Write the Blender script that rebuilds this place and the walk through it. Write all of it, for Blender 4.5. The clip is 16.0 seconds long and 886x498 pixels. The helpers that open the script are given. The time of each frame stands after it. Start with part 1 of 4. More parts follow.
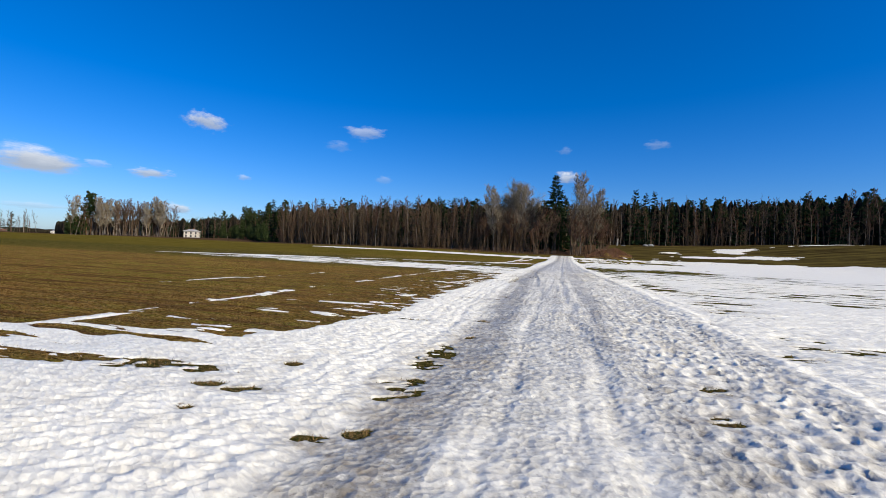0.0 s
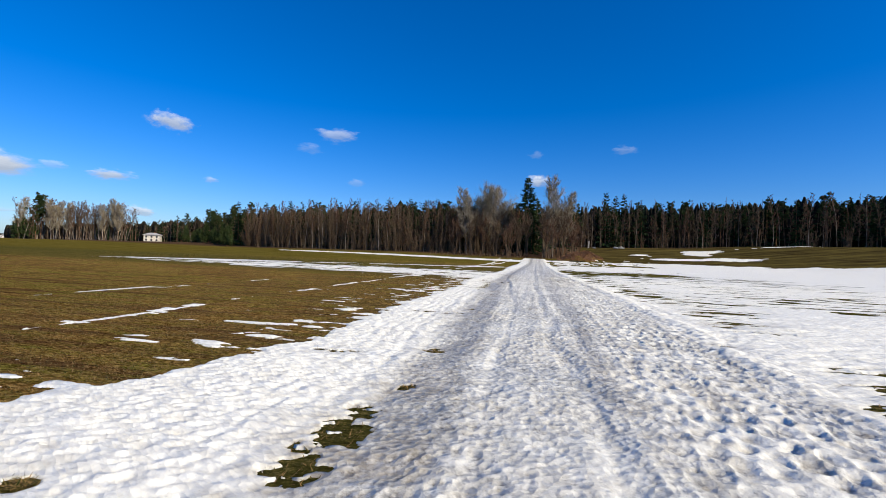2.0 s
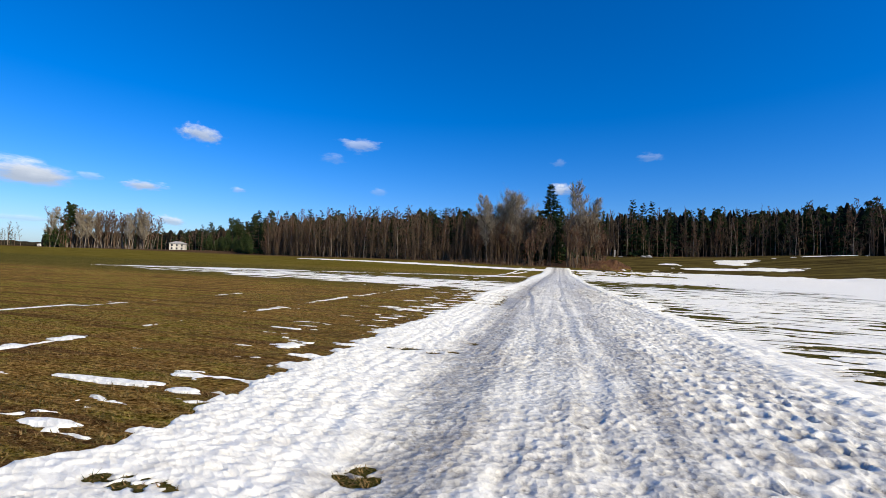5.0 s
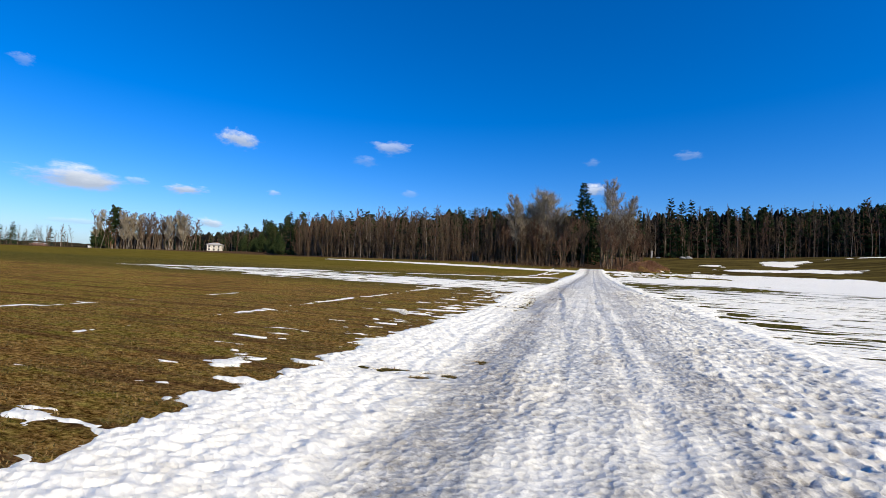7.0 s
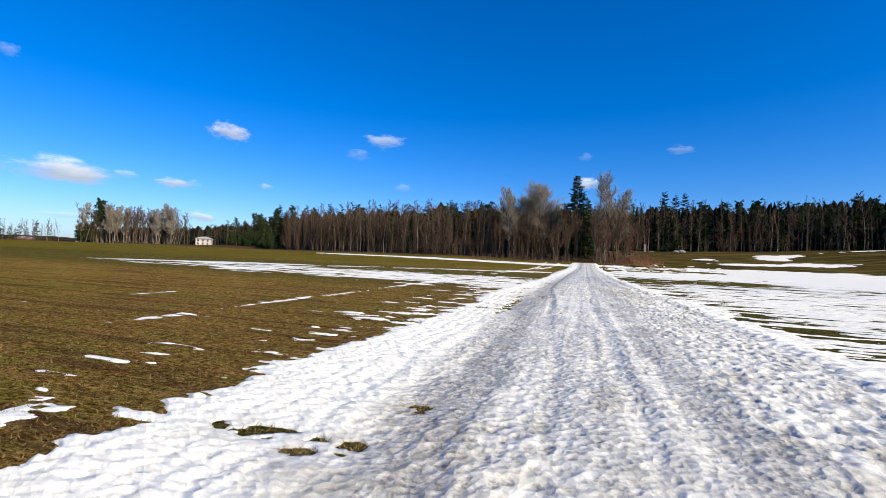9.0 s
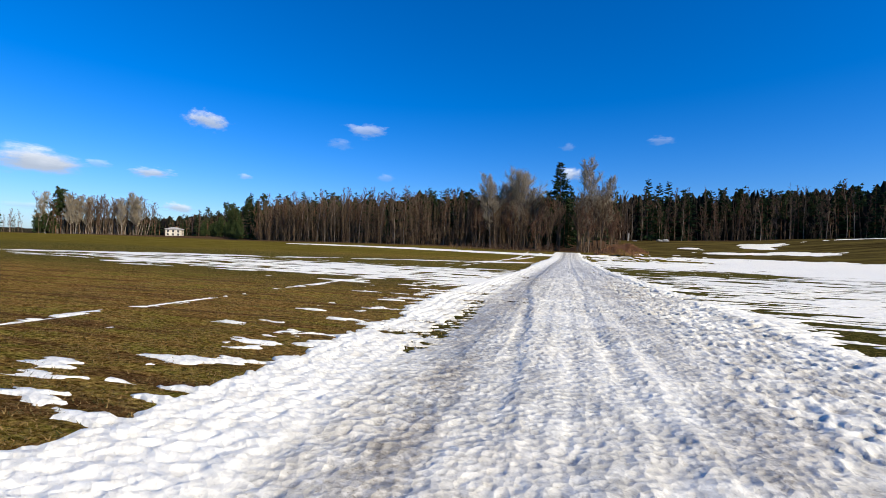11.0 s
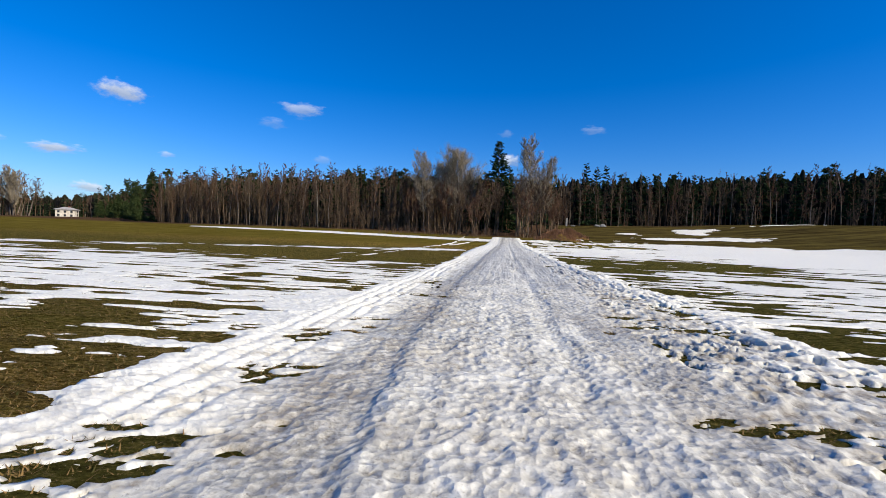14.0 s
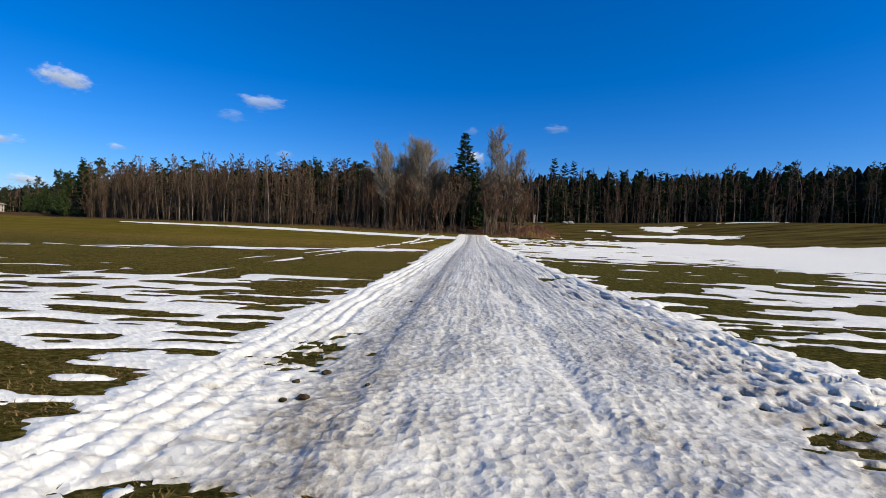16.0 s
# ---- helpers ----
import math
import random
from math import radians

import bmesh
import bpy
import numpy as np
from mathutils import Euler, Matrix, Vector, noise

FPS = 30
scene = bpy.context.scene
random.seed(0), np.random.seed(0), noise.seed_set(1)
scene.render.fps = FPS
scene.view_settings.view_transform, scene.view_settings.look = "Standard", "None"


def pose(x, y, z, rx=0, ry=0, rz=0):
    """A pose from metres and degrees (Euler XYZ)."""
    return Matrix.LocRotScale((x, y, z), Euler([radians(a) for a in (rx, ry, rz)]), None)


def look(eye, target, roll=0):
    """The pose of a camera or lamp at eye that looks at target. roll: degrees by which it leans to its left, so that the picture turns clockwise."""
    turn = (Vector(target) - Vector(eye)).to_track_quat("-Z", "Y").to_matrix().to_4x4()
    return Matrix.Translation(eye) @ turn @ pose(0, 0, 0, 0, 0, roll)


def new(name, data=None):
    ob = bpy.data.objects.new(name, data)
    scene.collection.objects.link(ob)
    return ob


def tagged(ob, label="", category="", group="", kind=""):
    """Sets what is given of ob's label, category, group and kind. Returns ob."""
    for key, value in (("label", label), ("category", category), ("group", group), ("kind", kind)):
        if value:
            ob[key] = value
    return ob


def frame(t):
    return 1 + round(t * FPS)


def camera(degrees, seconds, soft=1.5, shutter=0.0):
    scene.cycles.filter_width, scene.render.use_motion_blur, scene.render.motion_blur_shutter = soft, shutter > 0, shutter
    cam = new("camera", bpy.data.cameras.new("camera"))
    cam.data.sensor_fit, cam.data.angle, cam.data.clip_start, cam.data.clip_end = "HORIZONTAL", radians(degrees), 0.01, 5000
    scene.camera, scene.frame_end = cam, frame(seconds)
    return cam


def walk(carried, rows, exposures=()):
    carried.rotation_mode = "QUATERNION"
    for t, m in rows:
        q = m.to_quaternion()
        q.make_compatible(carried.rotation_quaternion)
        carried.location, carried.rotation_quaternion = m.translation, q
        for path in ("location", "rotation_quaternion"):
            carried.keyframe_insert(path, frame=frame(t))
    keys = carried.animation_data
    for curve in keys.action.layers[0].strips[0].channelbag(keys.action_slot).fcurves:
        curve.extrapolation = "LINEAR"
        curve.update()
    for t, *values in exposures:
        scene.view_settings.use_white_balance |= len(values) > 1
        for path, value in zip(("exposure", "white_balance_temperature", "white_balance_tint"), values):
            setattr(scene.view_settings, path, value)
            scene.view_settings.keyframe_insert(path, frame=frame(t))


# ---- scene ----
cam = camera(88.4, 16.0, soft=0.75)
PATH = [
    (0, pose(-0.000, 0.000, 1.011, 90.23, -2.51, 15.06)),
    (0.5, pose(-0.031, 0.544, 1.008, 90.31, -2.51, 14.21)),
    (1, pose(-0.056, 1.030, 1.011, 90.50, -2.35, 13.63)),
    (1.5, pose(-0.093, 1.509, 1.020, 90.67, -2.35, 12.18)),
    (2, pose(-0.101, 2.006, 1.023, 90.78, -2.24, 11.71)),
    (2.5, pose(-0.112, 2.487, 1.027, 90.76, -2.18, 11.18)),
    (3, pose(-0.120, 2.955, 1.045, 90.74, -2.25, 11.07)),
    (3.5, pose(-0.114, 3.464, 1.048, 91.00, -2.28, 10.50)),
    (4, pose(-0.149, 3.927, 1.074, 91.30, -2.30, 10.95)),
    (4.5, pose(-0.165, 4.390, 1.062, 91.63, -2.35, 12.47)),
    (5, pose(-0.224, 4.846, 1.069, 91.76, -2.34, 14.46)),
    (7.5, pose(-0.281, 6.953, 0.954, 91.94, -2.44, 18.75)),
    (8, pose(-0.286, 7.395, 0.961, 92.25, -2.43, 19.02)),
    (8.5, pose(-0.310, 7.842, 0.961, 91.78, -2.38, 18.38)),
    (9, pose(-0.339, 8.297, 0.969, 91.07, -2.40, 17.52)),
    (9.2, pose(-0.352, 8.472, 0.944, 91.28, -2.32, 17.40)),
    (9.5, pose(-0.356, 8.891, 0.938, 91.06, -2.29, 17.07)),
    (9.8, pose(-0.364, 9.594, 0.933, 90.84, -2.26, 16.75)),
    (10.2, pose(-0.376, 10.722, 0.926, 90.55, -2.23, 16.31)),
    (10.6, pose(-0.445, 11.850, 0.919, 90.26, -2.19, 15.88)),
    (11, pose(-0.530, 12.978, 0.912, 89.96, -2.15, 15.45)),
    (11.5, pose(-0.624, 14.388, 0.911, 89.71, -2.12, 14.90)),
    (12, pose(-0.635, 15.798, 0.900, 89.31, -1.95, 13.28)),
    (12.5, pose(-0.642, 17.208, 0.900, 89.31, -1.81, 12.54)),
    (13, pose(-0.645, 18.618, 0.900, 89.17, -1.96, 12.24)),
    (13.5, pose(-0.695, 20.028, 0.900, 88.93, -2.27, 10.34)),
    (14, pose(-0.734, 21.438, 0.900, 88.35, -2.38, 7.91)),
    (14.5, pose(-0.757, 22.848, 0.900, 87.97, -2.53, 6.81)),
    (15, pose(-0.883, 24.258, 0.916, 88.34, -2.56, 6.25)),
    (15.5, pose(-0.994, 25.668, 0.933, 88.89, -2.53, 5.08)),
    (16, pose(-0.983, 27.078, 0.954, 88.13, -2.42, 3.60)),
]
walk(cam, PATH, ((0, 0.27), (2.5, 0.38), (5, 0.42), (8, 0.5), (9, 0.54), (11.5, 0.46), (12.5, 0.42), (14.5, 0.36), (16, 0.28)))

# ---- daylight: clear winter sky, low sun from the side and a little behind ----
SUN_AZ, SUN_EL = radians(112), radians(34)
world = bpy.data.worlds.new("sky")
scene.world = world
world.use_nodes = True
wn, wl = world.node_tree.nodes, world.node_tree.links
wn.clear()
sky = wn.new("ShaderNodeTexSky")
sky.sky_type, sky.sun_disc = "NISHITA", False
sky.sun_elevation, sky.sun_rotation = SUN_EL, SUN_AZ
sky.air_density, sky.dust_density, sky.ozone_density, sky.altitude = 1.0, 0.5, 1.6, 0
sat = wn.new("ShaderNodeHueSaturation")
sat.inputs["Saturation"].default_value = 1.25
tint = wn.new("ShaderNodeMix")
tint.data_type, tint.blend_type = "RGBA", "MULTIPLY"
tint.inputs[0].default_value, tint.inputs[7].default_value = 1.0, (0.555, 0.715, 1.09, 1)
back = wn.new("ShaderNodeBackground")
back.inputs["Strength"].default_value = 0.104
wout = wn.new("ShaderNodeOutputWorld")
wl.new(sky.outputs[0], tint.inputs[6])
wl.new(tint.outputs[2], sat.inputs["Color"])
wl.new(sat.outputs[0], back.inputs["Color"])
wl.new(back.outputs[0], wout.inputs["Surface"])
lamp = bpy.data.lights.new("sun", "SUN")
lamp.energy, lamp.angle, lamp.color = 4.2, radians(0.53), (1.0, 0.90, 0.70)
sun = new("sun", lamp)
TO_SUN = Vector((math.sin(SUN_AZ) * math.cos(SUN_EL), math.cos(SUN_AZ) * math.cos(SUN_EL), math.sin(SUN_EL)))
sun.matrix_world = look(TO_SUN * 100, (0, 0, 0))


# ---- materials ----
class Mat:
    """A small wrapper that strings shader nodes together."""

    def __init__(self, name, rough=0.8, metal=0.0, gloss=0.08):
        self.m = bpy.data.materials.new(name)
        self.m.use_nodes = True
        self.n, self.l = self.m.node_tree.nodes, self.m.node_tree.links
        self.b = self.n["Principled BSDF"]
        self.b.inputs["Roughness"].default_value = rough
        self.b.inputs["Metallic"].default_value = metal
        self.b.inputs["Specular IOR Level"].default_value = gloss
        self.geo = self.n.new("ShaderNodeNewGeometry")

    def noise(self, scale, detail=3.0, stretch=(1, 1, 1), rough=0.55):
        mp = self.n.new("ShaderNodeMapping")
        mp.inputs["Scale"].default_value = stretch
        self.l.new(self.geo.outputs["Position"], mp.inputs["Vector"])
        t = self.n.new("ShaderNodeTexNoise")
        t.inputs["Scale"].default_value, t.inputs["Detail"].default_value, t.inputs["Roughness"].default_value = scale, detail, rough
        self.l.new(mp.outputs[0], t.inputs["Vector"])
        return t.outputs["Fac"]

    def cells(self, scale, stretch=(1, 1, 1), spin=0.0):
        mp = self.n.new("ShaderNodeMapping")
        mp.vector_type = "TEXTURE"
        mp.inputs["Rotation"].default_value = (0, 0, spin)
        mp.inputs["Scale"].default_value = tuple(1 / k for k in stretch)
        self.l.new(self.geo.outputs["Position"], mp.inputs["Vector"])
        t = self.n.new("ShaderNodeTexVoronoi")
        t.inputs["Scale"].default_value = scale
        self.l.new(mp.outputs[0], t.inputs["Vector"])
        return t.outputs["Distance"]

    def ramp(self, fac, *stops):
        r = self.n.new("ShaderNodeValToRGB")
        e = r.color_ramp.elements
        while len(e) < len(stops):
            e.new(0.5)
        for k, (p, c) in zip(e, stops):
            k.position, k.color = p, (*c, 1) if len(c) == 3 else c
        self.l.new(fac, r.inputs["Fac"])
        return r.outputs["Color"]

    def level(self, fac, lo, hi, a=0.0, b=1.0):
        r = self.n.new("ShaderNodeMapRange")
        for i, v in enumerate((lo, hi, a, b)):
            r.inputs[i + 1].default_value = v
        self.l.new(fac, r.inputs[0])
        return r.outputs[0]

    def mix(self, fac, a, b, how="MIX"):
        x = self.n.new("ShaderNodeMix")
        x.data_type, x.blend_type = "RGBA", how
        for sock, v in ((x.inputs[0], fac), (x.inputs[6], a), (x.inputs[7], b)):
            if isinstance(v, (int, float)):
                sock.default_value = v
            elif isinstance(v, tuple):
                sock.default_value = (*v, 1)
            else:
                self.l.new(v, sock)
        return x.outputs[2]

    def attribute(self, name):
        a = self.n.new("ShaderNodeAttribute")
        a.attribute_name = name
        return a.outputs["Fac"]

    def random(self):
        return self.n.new("ShaderNodeObjectInfo").outputs["Random"]

    def island(self):
        return self.geo.outputs["Random Per Island"]

    def colour(self, c):
        if isinstance(c, tuple):
            self.b.inputs["Base Color"].default_value = (*c, 1)
        else:
            self.l.new(c, self.b.inputs["Base Color"])
        return self

    def roughness(self, f):
        self.l.new(f, self.b.inputs["Roughness"])
        return self

    def bump(self, fac, strength=0.4, dist=0.02):
        k = self.n.new("ShaderNodeBump")
        k.inputs["Strength"].default_value, k.inputs["Distance"].default_value = strength, dist
        self.l.new(fac, k.inputs["Height"])
        self.l.new(k.outputs[0], self.b.inputs["Normal"])
        return self


def snow_material():
    """Old snow: clean white, grey trodden ice where it is pressed, shade painted into its hollows."""
    m = Mat("old_snow", 0.55, gloss=0.25)
    ice, dirt, hollow = m.attribute("ice"), m.attribute("dirt"), m.attribute("hollow")
    mid = m.noise(7.5, 5, rough=0.65)
    fine = m.noise(34, 4, rough=0.7)
    wide = m.noise(0.9, 3)
    white = m.ramp(mid, (0.32, (0.74, 0.71, 0.62)), (0.58, (0.90, 0.87, 0.76)))
    slush = m.ramp(m.mix(0.5, mid, fine), (0.38, (0.17, 0.16, 0.135)), (0.49, (0.40, 0.38, 0.33)), (0.60, (0.76, 0.73, 0.65)))
    stain = m.ramp(wide, (0.42, (0.42, 0.43, 0.41)), (0.60, (0.42, 0.365, 0.28)))
    slush = m.mix(0.3, slush, stain)
    col = m.mix(ice, white, slush)
    # darker colour at the pit bottoms, standing in for shade
    hollow_shade = m.ramp(fine, (0.34, (0.10, 0.086, 0.066)), (0.62, (0.34, 0.315, 0.27)))
    col = m.mix(m.mix(1.0, hollow, m.ramp(fine, (0.3, (1, 1, 1)), (0.68, (0.35, 0.35, 0.35))), "MULTIPLY"), col, hollow_shade)
    dirtmask = m.mix(1.0, dirt, m.ramp(m.noise(14, 5), (0.35, (0.25, 0.25, 0.25)), (0.7, (1, 1, 1))), "MULTIPLY")
    col = m.mix(dirtmask, col, (0.25, 0.205, 0.145))
    specks = m.ramp(m.noise(75, 2), (0.64, (1, 1, 1)), (0.72, (0.35, 0.30, 0.24)))
    col = m.mix(m.level(ice, 0, 1, 0.2, 0.8), col, m.mix(1.0, col, specks, "MULTIPLY"))
    m.colour(col)
    m.roughness(m.level(ice, 0, 1, 0.6, 0.36))
    scallops = m.mix(m.level(ice, 0.1, 0.5), m.cells(9, (1.0, 3.0, 1.0), -0.45), m.cells(17))
    h = m.mix(0.45, scallops, m.mix(0.5, mid, fine))
    m.bump(h, 0.75, 0.042)
    return m.m


def soil_material():
    m = Mat("winter_field", 1.0, gloss=0.0)
    fine = m.noise(24, 6, (0.7, 1.5, 1), 0.8)
    tuft = m.noise(11, 5, (0.8, 1.6, 1), 0.75)
    mid = m.noise(2.6, 6, (0.5, 1.7, 1), 0.7)
    wide = m.noise(0.16, 4, (0.7, 1.5, 1))
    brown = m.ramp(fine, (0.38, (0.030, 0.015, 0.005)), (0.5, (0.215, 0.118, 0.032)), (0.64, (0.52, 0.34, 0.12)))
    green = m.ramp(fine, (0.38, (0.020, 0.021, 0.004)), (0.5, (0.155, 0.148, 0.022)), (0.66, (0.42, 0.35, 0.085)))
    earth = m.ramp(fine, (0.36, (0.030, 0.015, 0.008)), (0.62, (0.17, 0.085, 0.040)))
    k = m.mix(0.5, mid, m.mix(0.5, wide, tuft))
    col = m.mix(m.ramp(k, (0.46, (0, 0, 0)), (0.60, (1, 1, 1))), brown, green)
    rows = m.noise(1.3, 6, (0.16, 2.4, 1), 0.7)
    col = m.mix(m.ramp(rows, (0.50, (0, 0, 0)), (0.60, (0.85, 0.85, 0.85))), col, earth)
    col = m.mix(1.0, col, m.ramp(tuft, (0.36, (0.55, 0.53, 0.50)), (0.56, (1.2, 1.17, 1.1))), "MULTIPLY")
    far = m.attribute("far")
    col = m.mix(far, col, m.ramp(m.noise(0.5, 7, (0.22, 1.8, 1), 0.75), (0.36, (0.066, 0.050, 0.008)), (0.64, (0.175, 0.136, 0.026))))
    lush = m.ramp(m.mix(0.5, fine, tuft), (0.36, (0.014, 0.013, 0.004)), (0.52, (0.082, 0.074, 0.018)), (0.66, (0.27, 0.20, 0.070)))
    col = m.mix(m.attribute("lush"), col, lush)
    hill = m.attribute("hill")
    col = m.mix(hill, col, m.ramp(m.noise(0.3, 6, (0.3, 1.6, 1), 0.7), (0.38, (0.034, 0.024, 0.010)), (0.62, (0.115, 0.088, 0.024))))
    litter = m.attribute("litter")
    col = m.mix(litter, col, m.ramp(fine, (0.3, (0.03, 0.018, 0.01)), (0.7, (0.13, 0.075, 0.042))))
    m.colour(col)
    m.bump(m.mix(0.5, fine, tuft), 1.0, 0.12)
    return m.m


def bark_material(name, dark, light, scale=5.0, tone=0.25):
    m = Mat(name, 0.9)
    f = m.noise(scale, 4, (1, 1, 0.35))
    c = m.ramp(f, (0.35, dark), (0.62, light))
    r = m.random()
    m.colour(m.mix(m.level(r, 0, 1, 0, tone), c, dark))
    m.bump(f, 0.4, 0.02)
    return m.m


def leaf_material(name, a, b):
    m = Mat(name, 0.75)
    m.colour(m.ramp(m.island(), (0.0, a), (1.0, b)))
    return m.m


SNOW = snow_material()
SOIL = soil_material()
BIRCH = bark_material("birch_bark", (0.08, 0.058, 0.044), (0.40, 0.335, 0.26), 1.6, 0.5)
GREY_BARK = bark_material("grey_bark", (0.070, 0.046, 0.028), (0.215, 0.150, 0.095), 3.0, 0.5)
PINE_BARK = bark_material("pine_bark", (0.06, 0.035, 0.022), (0.22, 0.12, 0.065), 3.0)
TWIG = leaf_material("brown_twigs", (0.060, 0.040, 0.026), (0.195, 0.135, 0.086))
TWIG_RED = leaf_material("reddish_twigs", (0.070, 0.038, 0.024), (0.205, 0.118, 0.072))
TWIG_PALE = leaf_material("pale_twigs", (0.19, 0.155, 0.105), (0.45, 0.375, 0.27))
NEEDLE = leaf_material("spruce_needles", (0.012, 0.024, 0.010), (0.045, 0.068, 0.022))
NEEDLE_PINE = leaf_material("pine_needles", (0.022, 0.036, 0.012), (0.065, 0.085, 0.028))
BLADE = leaf_material("grass_blades", (0.020, 0.034, 0.006), (0.30, 0.18, 0.065))
# near-black colour stands in for the shade deep among the trees
far_wood_shade = Mat("far_wood_shade", 0.95)
far_wood_shade.colour(far_wood_shade.ramp(far_wood_shade.noise(1.1, 5, (1, 1, 0.25)), (0.35, (0.008, 0.009, 0.005)), (0.65, (0.040, 0.030, 0.018))))
FAR_WOOD_SHADE = far_wood_shade.m
DRY = leaf_material("dry_grass", (0.17, 0.085, 0.045), (0.36, 0.19, 0.10))


# ---- height fields ----
def rnd(ix, iy, seed):
    h = (ix.astype(np.int64) * 374761393 + iy.astype(np.int64) * 668265263 + seed * 974634777) & 0xFFFFFFFF
    h = ((h ^ (h >> 13)) * 1274126177) & 0xFFFFFFFF
    h = ((h ^ (h >> 16)) * 2246822519) & 0xFFFFFFFF
    return ((h ^ (h >> 15)) & 0xFFFFFF) / 16777216.0


def vnoise(x, y, seed):
    ix, iy = np.floor(x), np.floor(y)
    fx, fy = x - ix, y - iy
    fx, fy = fx * fx * fx * (fx * (6 * fx - 15) + 10), fy * fy * fy * (fy * (6 * fy - 15) + 10)
    a, b, c, d = rnd(ix, iy, seed), rnd(ix + 1, iy, seed), rnd(ix, iy + 1, seed), rnd(ix + 1, iy + 1, seed)
    return 2 * ((a * (1 - fx) + b * fx) * (1 - fy) + (c * (1 - fx) + d * fx) * fy) - 1


def fbm(x, y, seed, octaves=3):
    s, amp, tot = 0, 1.0, 0
    for o in range(octaves):
        s = s + amp * vnoise(x * 2 ** o, y * 2 ** o, seed + 17 * o)
        tot += amp
        amp *= 0.5
    return s / tot


def bowls(x, y, seed):
    """Shallow bowls side by side with sharp rims between them, 0 in the hollows and 1 on the rims."""
    gx, gy = np.floor(x), np.floor(y)
    near, second = np.full_like(x, 9.0), np.full_like(x, 9.0)
    for dx in (-1, 0, 1):
        for dy in (-1, 0, 1):
            cx, cy = gx + dx, gy + dy
            d = np.hypot(x - cx - 0.1 - 0.8 * rnd(cx, cy, seed), y - cy - 0.1 - 0.8 * rnd(cx, cy, seed + 1))
            second = np.minimum(second, np.maximum(near, d))
            near = np.minimum(near, d)
    return np.clip(near / (0.5 * (near + second)), 0, 1) ** 1.6


def skew(x, y):
    """Coordinates along and across the lobes into which the bank has melted."""
    return 0.90 * x + 0.43 * y, -0.43 * x + 0.90 * y


def step(x, a, b):
    t = np.clip((x - a) / (b - a), 0, 1)
    return t * t * (3 - 2 * t)


def lie(x, y):
    """The lie of the land: level fields, a rise toward the woods."""
    s = 0
    yy = y + 0.85 * np.maximum(x - 45, 0)
    for o in (-6, 0, 6):
        s = s + np.interp(yy + o, [78, 90, 110, 150, 200, 900], [0, 0.3, 1.7, 5.4, 6.6, 7.5]) * np.interp(x + o, [-220, -80, -30, -5, 20, 60], [0.2, 0.55, 0.95, 1, 1, 1.25]) / 3
    return s - 0.07


def lerp_line(y, ys, xs):
    return np.interp(y, ys, xs)


def bank_left(y):
    return lerp_line(y, [0, 5, 8, 10, 16, 19, 26, 35, 90], [-1.25, -1.25, -1.42, -1.58, -1.85, -1.98, -2.08, -2.1, -1.7])


def field_left(y):
    return lerp_line(y, [0, 3.5, 5, 7, 16, 19, 21, 24, 26, 35, 60, 95], [-4.4, -3.9, -3.1, -2.75, -2.85, -2.75, -3.05, -3.15, -2.9, -2.85, -3.3, -3.0])


def bank_right(y):
    return lerp_line(y, [0, 7, 11, 20, 28, 36, 60, 95], [2.2, 2.25, 2.4, 2.2, 1.85, 1.6, 1.3, 1.1])


def blob(x, y, cx, cy, rx, ry):
    return np.exp(-(((x - cx) / rx) ** 2 + ((y - cy) / ry) ** 2))


# bare spots in the snow: place and half widths
BARE = [(-1.19, 3.31, 0.12, 0.20), (-1.23, 4.47, 0.12, 0.42), (-1.31, 2.26, 0.10, 0.07), (-1.10, 2.43, 0.08, 0.07), (-2.32, 2.87, 0.16, 0.07), (-2.54, 2.82, 0.12, 0.05), (-2.32, 3.61, 0.07, 0.05),
        (-2.32, 2.42, 0.05, 0.05), (1.27, 4.28, 0.10, 0.10), (1.07, 3.47, 0.10, 0.07), (2.63, 6.19, 0.20, 0.14), (3.38, 6.94, 0.40, 0.16), (-3.75, 3.08, 0.4, 0.10), (-3.2, 3.17, 0.4, 0.08),
        (3.24, 11.1, 0.2, 0.12), (2.4, 8.85, 0.12, 0.1), (-1.09, 5.57, 0.07, 0.10), (-2.21, 6.64, 0.16, 0.06), (-1.22, 7.1, 0.10, 0.09), (-1.39, 11.18, 0.07, 0.1), (3.63, 11.6, 0.4, 0.15), (3.85, 13.5, 0.4, 0.15),
        (-1.50, 10.49, 0.06, 0.10), (-2.05, 10.48, 0.26, 0.06), (-1.72, 10.33, 0.08, 0.05), (-1.97, 18.5, 0.12, 0.95), (-2.06, 20.2, 0.09, 0.95), (-2.3, 17.9, 0.22, 0.08), (-2.4, 18.75, 0.16, 0.06),
        (-2.15, 21.3, 0.14, 0.34), (-2.38, 23.05, 0.24, 0.20), (-2.24, 24.3, 0.14, 0.16), (-2.5, 25.4, 0.12, 0.2), (-2.27, 21.5, 0.15, 0.08), (1.29, 26.9, 0.45, 0.14), (0.78, 24.05, 0.32, 0.10), (0.85, 27.5, 0.3, 0.1),
        (2.15, 24.7, 0.2, 0.3), (-2.38, 26.37, 0.08, 0.07), (-2.16, 26.46, 0.11, 0.09), (-2.08, 25.94, 0.07, 0.07), (-2.14, 25.7, 0.13, 0.06), (0.40, 26.46, 0.06, 0.06), (1.75, 28.1, 0.12, 0.5), (1.2, 29.6, 0.3, 0.12),
        (-1.95, 28.6, 0.3, 0.14), (-2.25, 30.6, 0.14, 0.4)]


